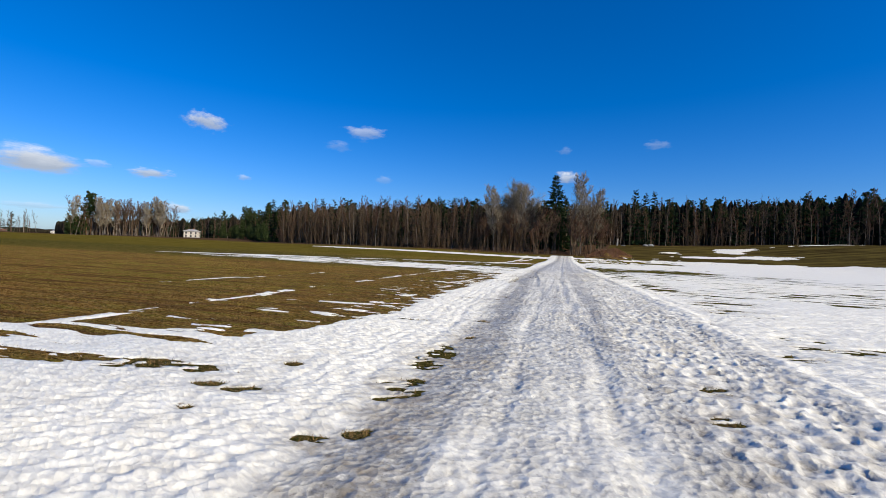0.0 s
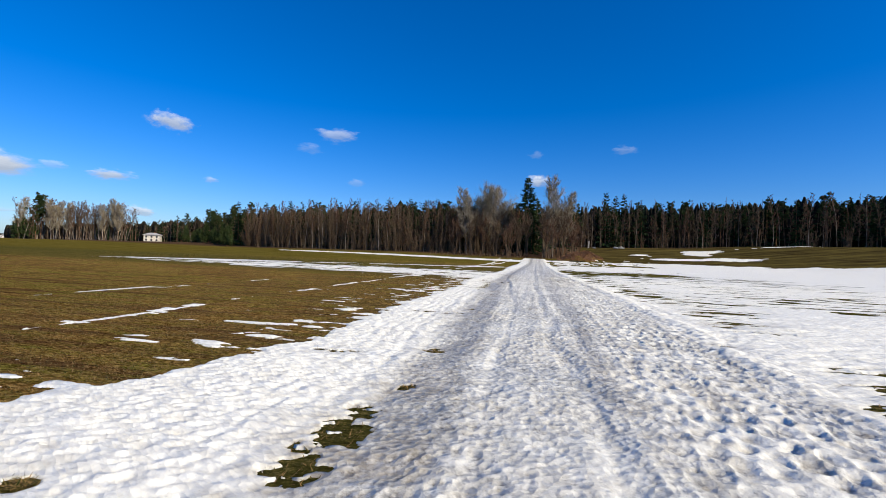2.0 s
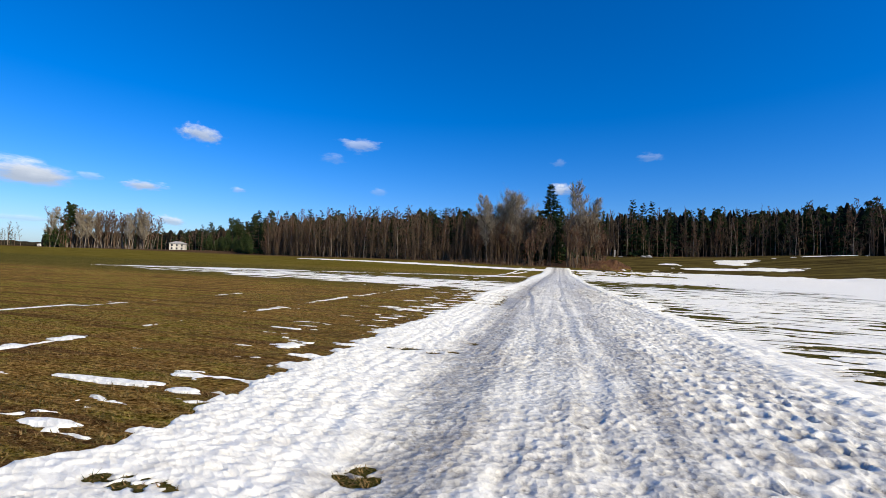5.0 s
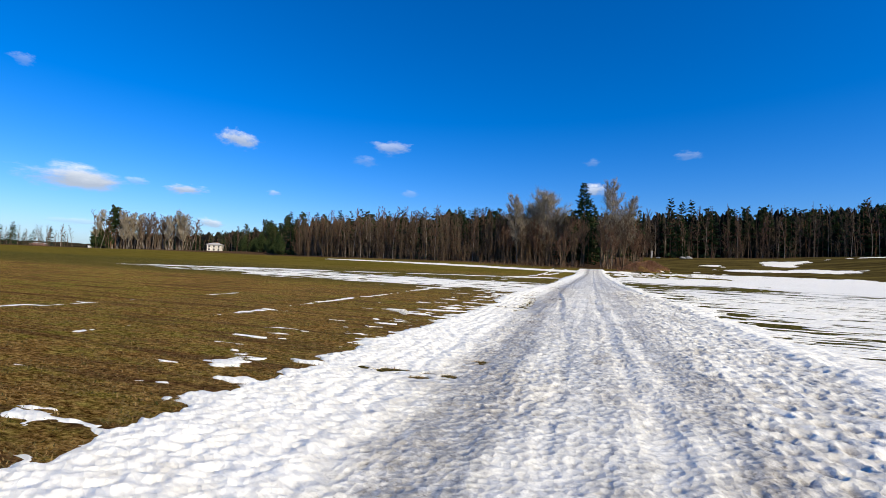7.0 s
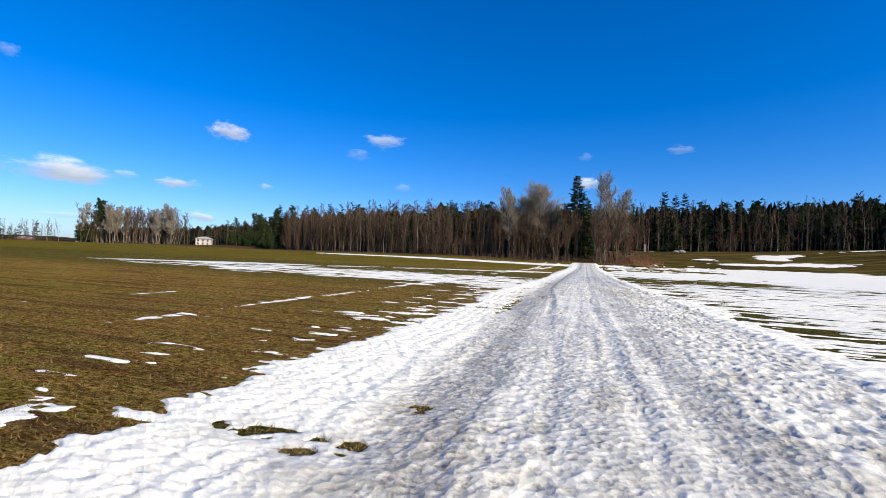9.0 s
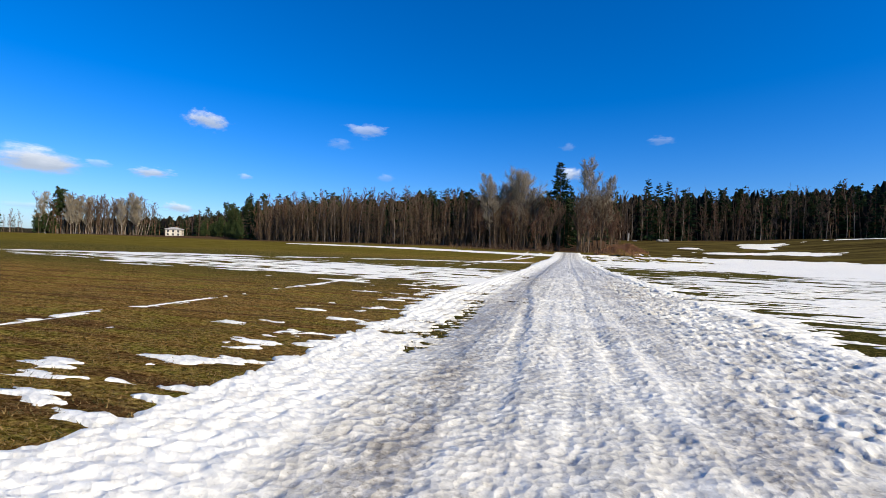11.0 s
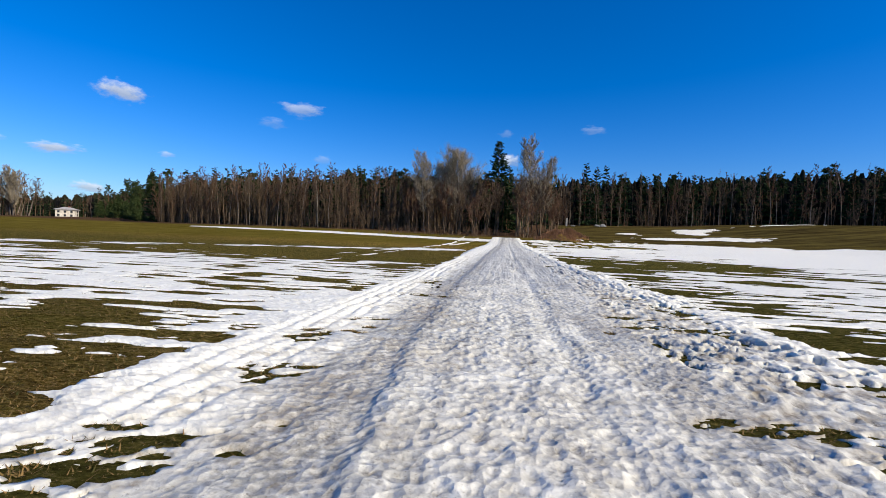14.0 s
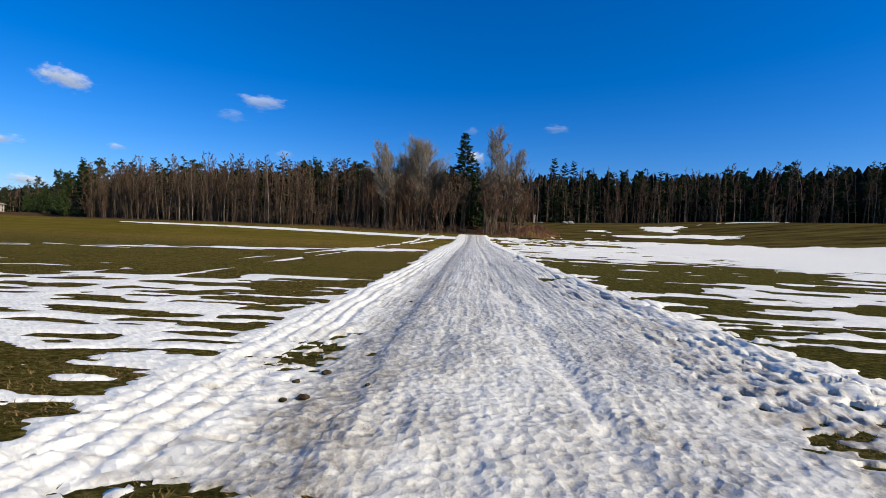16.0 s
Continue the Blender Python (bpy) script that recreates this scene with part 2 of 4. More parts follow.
def cover(x, y):
    """How far snow lies: above 0 snow, below 0 bare ground."""
    n1 = fbm(x * 0.9, y * 1.5, 3, 4)
    n2 = fbm(x * 0.22, y * 0.9, 11, 4)
    n3 = fbm(x * 2.2, y * 5.2, 23, 3) * (0.3 + 0.7 * step(y, 50, 34))
    n4 = fbm(x * 9.0, y * 15.0, 29, 2) * step(y, 36, 31) * step(np.abs(x + 0.4), 5.0, 2.9)
    streak = fbm(x * 1.15, y * 6.0, 25, 3) * step(y, 38, 30) + fbm(x * 0.6, y * 1.9, 27, 3) * step(y, 30, 38)
    # field on the brown side
    left = -1.05 + 0.35 * n1
    line = np.exp(-((x + 6.2 + 0.2 * n2 + 0.02 * (y - 10)) / 0.16) ** 2) * step(y, 1, 4) * (1.3 + 1.3 * fbm(x * 0.3, y * 0.9, 31, 2))
    line2 = np.exp(-((x + 10.2 - 0.05 * y + 0.2 * n2) / 0.2) ** 2) * (1.0 + 1.2 * fbm(x * 0.3, y * 0.5, 33, 2))
    near = 1.25 * step(y, 5.4, 3.4) * step(x, -12, -4.2)
    mottled = step(y + 0.10 * (x + 3) + 2.0 * n2, 23.5, 27) * step(y + 0.10 * (x + 10) + 3 * n2, 40, 34) * step(x, -34, -22)
    band = np.exp(-((y - 33 - (x + 30) * 0.79 + 1.5 * n2) / 2.3) ** 2) * step(x, -36, -30) * step(x, -1, -6)
    foot = np.exp(-((y - np.interp(x, [-200, -85, -50, -33, -8], [126, 106, 101, 98, 93]) + n2) / 2.6) ** 2)
    left = left + np.maximum(line, line2) + near * (0.75 + 0.5 * n2 + 1.6 * fbm(x * 0.6, y * 3.8, 21, 3)) + (1.35 + 1.6 * streak) * band + (1.4 + 0.8 * step(x, -45, -20)) * foot * step(x, -82, -50)
    left = left + mottled * (1.18 + 0.45 * n2 + 0.9 * fbm(x * 0.7, y * 2.6, 15, 4) + 1.8 * streak)
    left = left + 0.6 * step(fbm(x * 0.05, y * 0.30, 41, 3), 0.3, 0.5) * step(y, 50, 60) * step(y, 95, 85) * step(x, -60, -20)
    isl = step(fbm(x * 1.7, y * 5.0, 63, 3), 0.2, 0.42) * step(x - field_left(y), -2.4, -0.2)
    left = left + 1.25 * isl * step(y, 34, 26) + 1.1 * step(streak, 0.32, 0.46) * step(x, -9, -4) * step(y, 34, 26)
    for cx, cy, rx, ry in ((-3.4, 7.1, 0.34, 0.13), (-3.8, 6.5, 0.3, 0.09), (-3.3, 8.4, 0.55, 0.12), (-4.2, 8.0, 0.7, 0.07), (-3.1, 9.6, 0.3, 0.14), (-3.35, 10.9, 0.16, 0.1), (-4.6, 6.2, 0.4, 0.06)):
        left = left + 1.9 * blob(x, y, cx, cy, rx, ry) * (0.75 + 0.8 * n3)
    # field on the white side
    right = 0.85 + 0.4 * n1
    fringe = np.exp(-((x - bank_right(y) - 1.3) / 1.1) ** 2) * step(y, 8, 18)
    right = right - fringe * (0.72 + 1.5 * streak + 0.7 * n1 + 0.5 * n3)
    right = right - (0.46 + 1.9 * streak + 0.8 * fbm(x * 0.4, y * 1.6, 45, 3)) * step(y + 2 * n2, 11, 17) * (1 - 0.3 * step(y + 3 * n2, 38, 46)) * step(x + 5 * n2, 34, 14)
    right = right - 1.1 * step(fbm(x * 0.9, y * 2.2, 49, 3), 0.30, 0.48) * step(x, 2.6, 3.4) * step(y, 20, 14)
    dark = np.exp(-((y - 44 - 0.45 * (x - 5) + 2 * n2) / 5.0) ** 2) * step(x + 3 * n2, 15, 10)
    right = right - (1.75 + 0.9 * streak + 0.7 * n1) * dark
    right = right - (0.62 + 1.5 * fbm(x * 0.12, y * 1.3, 13, 4)) * step(y - 0.1 * x + 3 * n2, 52, 60) * step(x + 5 * n2, 26, 10)
    right = right - (0.5 + 1.6 * fbm(x * 0.12, y * 1.1, 14, 4)) * step(y - 0.1 * x + 4 * n2, 76, 84) * step(x + 5 * n2, 24, 12)
    bend = np.exp(-((y - 94.5 - 0.85 * (x - 2)) / 1.0) ** 2) * step(x, 0.5, 2) * step(x, 13, 11) + np.exp(-((x - 11.6 - 0.08 * (110 - y)) / 0.55) ** 2) * step(y, 100, 103) * step(y, 114, 111)
    hill = step(y + 0.12 * x + 5 * n2, 99, 107)
    patch = 1.6 * blob(x, y, 25, 122.5, 3.5, 3.5) + 1.8 * blob(x, y, 29, 112, 7, 3) + 1.8 * blob(x, y, 43, 134, 6, 3.5) + 1.7 * blob(x, y, 39, 127, 4, 5) + 1.7 * blob(x, y, 43, 115, 8, 5) + 1.3 * blob(x, y, 62, 137, 16, 1.5)
    right = right - hill * (1.9 - patch) + 2.4 * bend
    # track between the banks
    u, v = skew(x, y)
    mid = 0.95 + 0.3 * n1
    torn = 0.22 + 1.1 * step(fbm(u * 6.0, v * 15.0, 65, 3), -0.14, 0.10) + 1.1 * n4 + 0.5 * n3
    bare = 0
    for cx, cy, rx, ry in BARE:
        k = 1.45 if max(rx, ry) > 0.13 else 1.15
        bare = np.maximum(bare, blob(x, y, cx, cy, k * rx, k * ry))
    spots = step(fbm(x * 4.2, y * 8.5, 57, 3), 0.14, 0.28) * step(x, 0.4, 1.0) * (0.25 + 0.95 * step(y, 18, 24))
    mid = mid - 1.5 * spots * step(fbm(x * 0.9, y * 0.9, 59, 2), -0.25, 0.15)
    mid = mid - 0.8 * step(fbm(u * 3.0, v * 9.0, 61, 3), 0.36, 0.5) * step(x, -1.4, -1.8) * step(y, 14, 18)
    wx, wy = x + 0.035 * vnoise(x * 9, y * 9, 201), y + 0.035 * vnoise(x * 9, y * 9, 202)
    mid = mid - 1.7 * step(bowls(wx * 6.2 + 4, wy * 4.4, 85), 0.26, 0.10) * step(fbm(x * 1.3, y * 1.5, 67, 2), -0.02, 0.22) * step(x, 0.3, 0.9) * step(y, 17, 22) * step(y, 46, 36)
    wl, wr = field_left(y) + 0.30 * n1 + 0.16 * n3, bank_right(y) + 0.35 + 0.15 * n1
    a, b = step(x - wl, -0.25, 0.15), step(x - wr, -0.2, 0.3)
    c = left * (1 - a) + mid * a * (1 - b) + right * b
    c = c + 0.36 * n3 + 0.36 * n4
    c = c - np.maximum(c, 0.8) * 2.2 * bare * torn
    # the woods' floor is bare
    return c - 3 * step(y - np.interp(x, [-200, -85, -33, -8, 8, 13, 58, 95], [140, 112, 105, 99, 99, 146, 145, 126]), 0, 4)


def worn(x, y):
    """How near the snow lies to a bare spot, 1 at its middle."""
    out = np.zeros_like(x)
    for cx, cy, rx, ry in BARE:
        out = np.maximum(out, blob(x, y, cx, cy, 1.9 * rx + 0.10, 1.8 * ry + 0.10))
    return out


def zones(x, y):
    """Shares of the melted bank, the trodden lane and the deeply trodden side."""
    e = bank_left(y)
    on_bank = step(x, e + 0.1, e - 0.2)
    on_right = step(x, 0.35, 1.0)
    return on_bank, (1 - on_bank) * (1 - on_right), on_right


def relief(x, y):
    """The trodden and melted face of the snow, and how hollow it is."""
    on_bank, lane, on_right = zones(x, y)
    near = step(y, 62, 34)
    wx, wy = x + 0.035 * vnoise(x * 9, y * 9, 201), y + 0.035 * vnoise(x * 9, y * 9, 202)
    u, v = skew(wx, wy)
    lobes = bowls(u * 4.2, v * 12.5, 71)
    small = bowls(u * 9.0, v * 23.0, 72)
    steps = bowls(wx * 7.0, wy * 6.0, 83)
    prints = bowls(wx * 6.2 + 4, wy * 4.4, 85)
    crumbs = bowls(wx * 15.0, wy * 14.0, 87)
    patch = 0.55 + 0.45 * vnoise(x * 1.3, y * 1.1, 89)
    h = on_bank * (0.022 * lobes + 0.007 * small)
    h = h + lane * (0.020 * patch * steps + 0.010 * crumbs + 0.012 * vnoise(x * 5, y * 5, 91))
    h = h + on_right * (0.046 * (0.6 + 0.4 * patch) * prints + 0.011 * crumbs + 0.012 * vnoise(x * 4, y * 4, 93))
    h = h * (1 + 0.25 * step(y, 17, 22) * (1 - on_bank)) - 0.016 * on_bank - 0.022 * lane - 0.040 * on_right
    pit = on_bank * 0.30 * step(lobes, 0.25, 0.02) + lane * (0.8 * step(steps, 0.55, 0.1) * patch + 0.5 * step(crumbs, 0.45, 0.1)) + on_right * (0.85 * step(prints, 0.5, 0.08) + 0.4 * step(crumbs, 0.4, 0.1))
    return h * near, pit * near


def snow_top(x, y, c):
    """Depth of the snow over the soil, negative where there is none."""
    e = bank_left(y)
    r = bank_right(y)
    on_bank, lane, on_right = zones(x, y)
    h = relief(x, y)[0]
    lobes = fbm(x * 6.0 + 2.5 * y, y * 11.0, 71, 3)
    # pressed ruts and thrown-up edges
    w = 0.10 * fbm(y * 0.6, x * 0 + 3, 95, 2) + 0.03 * fbm(y * 4, x * 0 + 7, 96, 2)
    h = h + 0.010 * fbm(x * 8.5, y * 0.45, 76, 2) * (1 - on_right) * (1 - 0.5 * on_bank)
    groove = np.interp(y, [0, 4, 8, 20, 60], [0.55, 0.38, 0.12, -0.2, -0.4]) + w
    h = h - 0.026 * np.exp(-((x - groove) / 0.09) ** 2) * (0.8 + 0.7 * lobes) + 0.010 * np.exp(-((x - groove - 0.2) / 0.1) ** 2)
    h = h - 0.016 * np.exp(-((x - e - 0.42 - w) / 0.26) ** 2)
    rut = np.interp(y, [0, 12, 18, 20, 22, 26, 40], [-0.35, -0.55, -1.05, -1.15, -1.3, -1.66, -1.85])
    h = h - (0.018 + 0.012 * step(y, 16, 19) * step(y, 30, 25)) * np.exp(-((x - rut + 0.5 * w) / 0.075) ** 2) * (0.9 + 0.5 * lobes)
    h = h + 0.020 * step(y, 16, 19) * np.exp(-((x - rut - 0.16 + 0.5 * w) / 0.1) ** 2)
    h = h + 0.020 * np.exp(-((x - e + 0.10 - w) / 0.10) ** 2) * (0.8 + 0.7 * lobes)
    grooved = 0.30 + 0.70 * step(y, 15, 24)
    for off in (0.26, 0.42, 0.60, 0.78):
        h = h - 0.022 * grooved * np.exp(-((x - e + off - w) / 0.035) ** 2) * (0.9 + 0.6 * lobes)
        h = h + 0.010 * grooved * np.exp(-((x - e + off - 0.09 - w) / 0.05) ** 2)
    h = h + 0.036 * np.exp(-((x - r - w) / 0.13) ** 2) * (0.8 + 0.6 * fbm(x * 5, y * 3.2, 97, 3)) - 0.014 * np.exp(-((x - r + 0.30 - w) / 0.10) ** 2)
    h = h - 0.014 * np.exp(-((x - r - 0.30 - w) / 0.12) ** 2)
    field = np.maximum(step(x, r + 0.35, r + 0.9) * step(y, 10, 15), step(x, field_left(y) + 0.1, field_left(y) - 0.3))
    thaw = np.clip(1.3 * worn(x, y), 0, 1)
    deep = ((0.028 + 0.012 * lane + 0.014 * on_right) * (1 - field) + 0.014 * field) * (1 - 0.72 * thaw)
    h = h * (1 - 0.65 * field) * (1 - 0.6 * thaw)
    return np.where(c > 0, np.minimum(1, 2.4 * np.maximum(c, 0)) ** 0.9 * np.maximum(deep + h * np.clip(c * 2.5, 0.15, 1), 0.008), 0.09 * np.clip(1.8 * c, -1, 0))


def axis(fine_lo, fine_hi, lo, hi, size, grow, most):
    mid = list(np.arange(fine_lo, fine_hi, size))
    up, down, s, p = [], [], size, mid[-1]
    while p < hi:
        s = min(s * grow, most)
        p += s
        up.append(p)
    s, p = size, mid[0]
    while p > lo:
        s = min(s * grow, most)
        p -= s
        down.append(p)
    return np.array(down[::-1] + mid + up)


def sheet(name, xs, ys, z, material, keep=None, attributes=()):
    """A heightfield over the grid xs, ys; keep drops its hidden cells."""
    nx, ny = len(xs), len(ys)
    gx, gy = np.meshgrid(xs, ys)
    v = np.stack([gx, gy, z], -1).reshape(-1, 3)
    i = (np.arange(ny - 1)[:, None] * nx + np.arange(nx - 1)[None, :])
    q = np.stack([i, i + 1, i + nx + 1, i + nx], -1).reshape(-1, 4)
    used = np.arange(len(v))
    if keep is not None:
        k = keep.reshape(-1)
        q = q[k[q].any(1)]
        used, inv = np.unique(q, return_inverse=True)
        q = inv.reshape(-1, 4)
    v = v[used]
    me = bpy.data.meshes.new(name)
    me.vertices.add(len(v))
    me.vertices.foreach_set("co", v.astype(np.float32).ravel())
    me.loops.add(4 * len(q))
    me.loops.foreach_set("vertex_index", q.astype(np.int32).ravel())
    me.polygons.add(len(q))
    me.polygons.foreach_set("loop_start", np.arange(0, 4 * len(q), 4, dtype=np.int32))
    me.update(calc_edges=True)
    me.polygons.foreach_set("use_smooth", np.ones(len(q), bool))
    for key, values in attributes:
        a = me.attributes.new(key, "FLOAT", "POINT")
        a.data.foreach_set("value", values.reshape(-1)[used].astype(np.float32))
    me.materials.append(material)
    return new(name, me)


def land(x, y):
    """Height of the bare ground."""
    d = step(y, 42, 32) * step(np.abs(x), 9, 5)
    return lie(x, y) + (0.012 * fbm(x * 1.2, y * 1.6, 5, 2) + 0.006 * fbm(x * 2.4, y * 2.6, 7, 1)) * d


def build_land():
    xs, ys = axis(-7, 4.5, -900, 700, 0.15, 1.075, 20), axis(0.5, 34, -160, 1500, 0.15, 1.05, 20)
    gx, gy = np.meshgrid(xs, ys)
    z = land(gx, gy)
    far = step(np.hypot(gx + 0.4, gy - 14), 25, 75)
    wood = step(gy - np.interp(gx, [-200, -85, -33, -8, 8, 13, 58, 84, 116, 160], [140, 112, 106, 100, 101, 147, 146, 133, 115, 91]), 0, 4)
    rise = step(gy + 0.12 * gx, 98, 106) * step(gx, 2, 12)
    lush = np.maximum(0.8 * step(gy + 0.1 * gx, 20, 25) * step(gy, 70, 46), step(gx, field_left(gy), field_left(gy) + 0.4)) * step(gy, 70, 46)
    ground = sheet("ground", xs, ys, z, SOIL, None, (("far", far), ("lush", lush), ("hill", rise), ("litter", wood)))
    tagged(ground, "brown and olive winter field with short dead grass", "ground", kind="structure")
    xs, ys = axis(-2.7, 1.9, -95, 95, 0.0185, 1.048, 1.1), axis(1.5, 30.0, -25, 142, 0.0195, 1.045, 0.5)
    gx, gy = np.meshgrid(xs, ys)
    c = cover(gx, gy)
    t = snow_top(gx, gy, c)
    t = np.where(c > 0, t + 0.08 * step(gy, 40, 75), t - 0.05 * step(gy, 40, 75))
    z = land(gx, gy) + t
    e = bank_left(gy)
    w = 0.22 * fbm(gx * 1.2, gy * 0.8, 103, 3)
    lane, on_right = zones(gx, gy)[1:]
    lane_l = 1.15 * np.exp(-((gx - e - 0.42 - w) / 0.34) ** 2)
    lane_r = 0.75 * np.exp(-((gx - np.interp(gy, [0, 8, 30], [0.75, 0.55, 0.3]) - w) / 0.38) ** 2)
    ice = np.maximum(np.maximum(lane_l, lane_r), 0.50 * lane + 0.34 * on_right * step(gx, bank_right(gy) + 0.2, bank_right(gy) - 0.4))
    ice = np.clip(ice + (0.30 * fbm(gx * 2.5, gy * 2, 105, 3) + 0.35 * fbm(gx * 5.5, gy * 0.35, 107, 3)) * step(gx, e, e + 0.4), 0, 1) * step(gx, e - 0.3, e + 0.15) * step(gx, bank_right(gy) + 0.4, bank_right(gy))
    # mask of the pits whose shade is painted into the snow colour
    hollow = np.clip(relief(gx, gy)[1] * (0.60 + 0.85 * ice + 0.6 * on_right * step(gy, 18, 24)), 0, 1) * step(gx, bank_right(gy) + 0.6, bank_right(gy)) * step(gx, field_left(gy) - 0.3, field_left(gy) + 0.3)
    dirt = np.clip(np.exp(-(c / 0.14) ** 2) * 0.7, 0, 1) * step(gy, 60, 40) * step(gx, field_left(gy) - 0.2, field_left(gy) + 0.3)
    u, v = skew(gx, gy)
    fleck = step(fbm(u * 3.5, v * 11.0, 109, 3), 0.16, 0.38) * (0.25 + 0.75 * step(gy, 14, 22))
    dirt = np.maximum(dirt, 0.6 * fleck * step(gx, e + 0.9, e + 0.2) * step(gx, field_left(gy), field_left(gy) + 0.6) * step(gy, 60, 40))
    dirt = np.maximum(dirt, (0.5 + 0.35 * step(gy, 18, 23)) * step(fbm(gx * 5.0, gy * 8.0, 111, 3), 0.06, 0.30) * on_right * step(gx, bank_right(gy), bank_right(gy) - 0.3) * step(gy, 60, 40))
    smear = 1.0 * blob(gx, gy, -0.95, 2.3, 0.4, 1.6) + 0.6 * blob(gx, gy, -1.2, 4.4, 0.3, 1.4) + 0.8 * blob(gx, gy, -1.5, 26, 0.5, 4.0) + 0.5 * blob(gx, gy, -1.5, 9.8, 0.6, 0.8) + 0.85 * blob(gx, gy, 1.0, 27, 0.8, 4.5)
    smear = smear + 0.75 * worn(gx, gy) * step(gx, field_left(gy), field_left(gy) + 0.4)
    dirt = np.clip(dirt + smear * (0.4 + 0.9 * fbm(gx * 5, gy * 7, 113, 3)), 0, 1)
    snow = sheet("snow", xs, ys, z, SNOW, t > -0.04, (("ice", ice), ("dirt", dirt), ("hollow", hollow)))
    tagged(snow, "old trodden snow and grey ice, melting in patches on the field track", "snow", kind="structure")


build_land()


# ---- trees ----
class Shape:
    """Collects vertices and faces of one part."""

    def __init__(self):
        self.v, self.f = [], []

    def tube(self, pts, radii, sides=3):
        base = len(self.v)
        for k, (p, r) in enumerate(zip(pts, radii)):
            d = (pts[min(k + 1, len(pts) - 1)] - pts[max(k - 1, 0)]).normalized()
            a = d.orthogonal().normalized()
            b = d.cross(a)
            for s in range(sides):
                w = 2 * math.pi * s / sides
                self.v.append(p + (a * math.cos(w) + b * math.sin(w)) * r)
        for k in range(len(pts) - 1):
            for s in range(sides):
                i, j = base + k * sides + s, base + k * sides + (s + 1) % sides
                self.f.append((i, j, j + sides, i + sides))

    def blade(self, p, d, length, width, rng):
        """A slim twig or needle spray: a folded three-sided sliver."""
        side = d.orthogonal().normalized()
        side.rotate(Matrix.Rotation(rng.uniform(0, 6.28), 3, d))
        up = d.cross(side)
        i = len(self.v)
        self.v += [p - side * width / 2, p + side * width / 2, p + up * width / 2 + d * length * 0.4, p + d * length]
        self.f += [(i, i + 1, i + 3), (i, i + 2, i + 3)]

    def mesh(self, name, material, smooth=True):
        me = bpy.data.meshes.new(name)
        me.from_pydata([tuple(p) for p in self.v], [], self.f)
        me.materials.append(material)
        if smooth:
            me.polygons.foreach_set("use_smooth", np.ones(len(me.polygons), bool))
        return me


def around(rng, tilt):
    """A direction tilted by tilt radians from straight up."""
    a = rng.uniform(0, 2 * math.pi)
    return Vector((math.cos(a) * math.sin(tilt), math.sin(a) * math.sin(tilt), math.cos(tilt)))


def curve_up(rng, p, d, length, n, lift, wander):
    pts = [p.copy()]
    for k in range(n):
        d = (d + Vector((rng.gauss(0, wander), rng.gauss(0, wander), lift + rng.gauss(0, wander * 0.5)))).normalized()
        p = p + d * (length / n)
        pts.append(p)
    return pts, d


def bare_tree(seed, h, girth, crown_from, limbs, reach, subs, twigs, stems=1, lift=0.12, tilt=0.75, width=0.03):
    """Trunk (or several stems) and a crown of limbs, branches and twigs."""
    rng = random.Random(seed)
    trunk, crown = Shape(), Shape()
    for s in range(stems):
        lean = around(rng, rng.uniform(0.0, 0.05) if stems == 1 else rng.uniform(0.06, 0.2))
        hh = h * (1 if s == 0 else rng.uniform(0.7, 0.97))
        off = Vector((0, 0, -0.3)) if s == 0 else Vector((rng.uniform(-0.7, 0.7), rng.uniform(-0.7, 0.7), -0.3))
        pts, _ = curve_up(rng, off, lean, hh + 0.3, 7, 0.03, 0.045)
        g = girth * (1 if s == 0 else rng.uniform(0.6, 0.9))
        trunk.tube(pts, [g * (1 - 0.9 * k / 7) + 0.012 for k in range(8)], 5)
        for k in range(limbs // stems):
            u = crown_from + (1 - crown_from) * (k + rng.random()) / (limbs // stems) * 0.98
            i = min(int(u * 7), 6)
            p = pts[i].lerp(pts[i + 1], u * 7 - i)
            shape = math.sin(math.pi * min(1, 0.22 + 0.78 * (u - crown_from) / (1 - crown_from))) ** 0.7
            ll = reach * (0.25 + 0.75 * shape) * rng.uniform(0.6, 1.15)
            lp, d = curve_up(rng, p, around(rng, tilt * rng.uniform(0.7, 1.25)), ll, 3, lift, 0.10)
            r0 = max(0.012, g * 0.3 * (1.1 - u))
            crown.tube(lp, [r0, r0 * 0.75, r0 * 0.5, 0.008], 3)
            for j in range(subs):
                w = rng.uniform(0.25, 1.0)
                q = lp[min(int(w * 3), 2)].lerp(lp[min(int(w * 3), 2) + 1], w * 3 - min(int(w * 3), 2))
                d2 = (d + around(rng, rng.uniform(0.3, 1.7)) * 0.9).normalized()
                sl = ll * rng.uniform(0.25, 0.5)
                sp, d3 = curve_up(rng, q, d2, sl, 2, lift, 0.15)
                crown.tube(sp, [0.016, 0.012, 0.006], 3)
                for m in range(twigs):
                    a = rng.random()
                    z = sp[0].lerp(sp[1], a * 2) if a < 0.5 else sp[1].lerp(sp[2], a * 2 - 1)
                    crown.blade(z, (d3 + around(rng, rng.uniform(0.2, 2.0)) * 0.8).normalized(), sl * rng.uniform(0.5, 1.0), width, rng)
    return trunk, crown


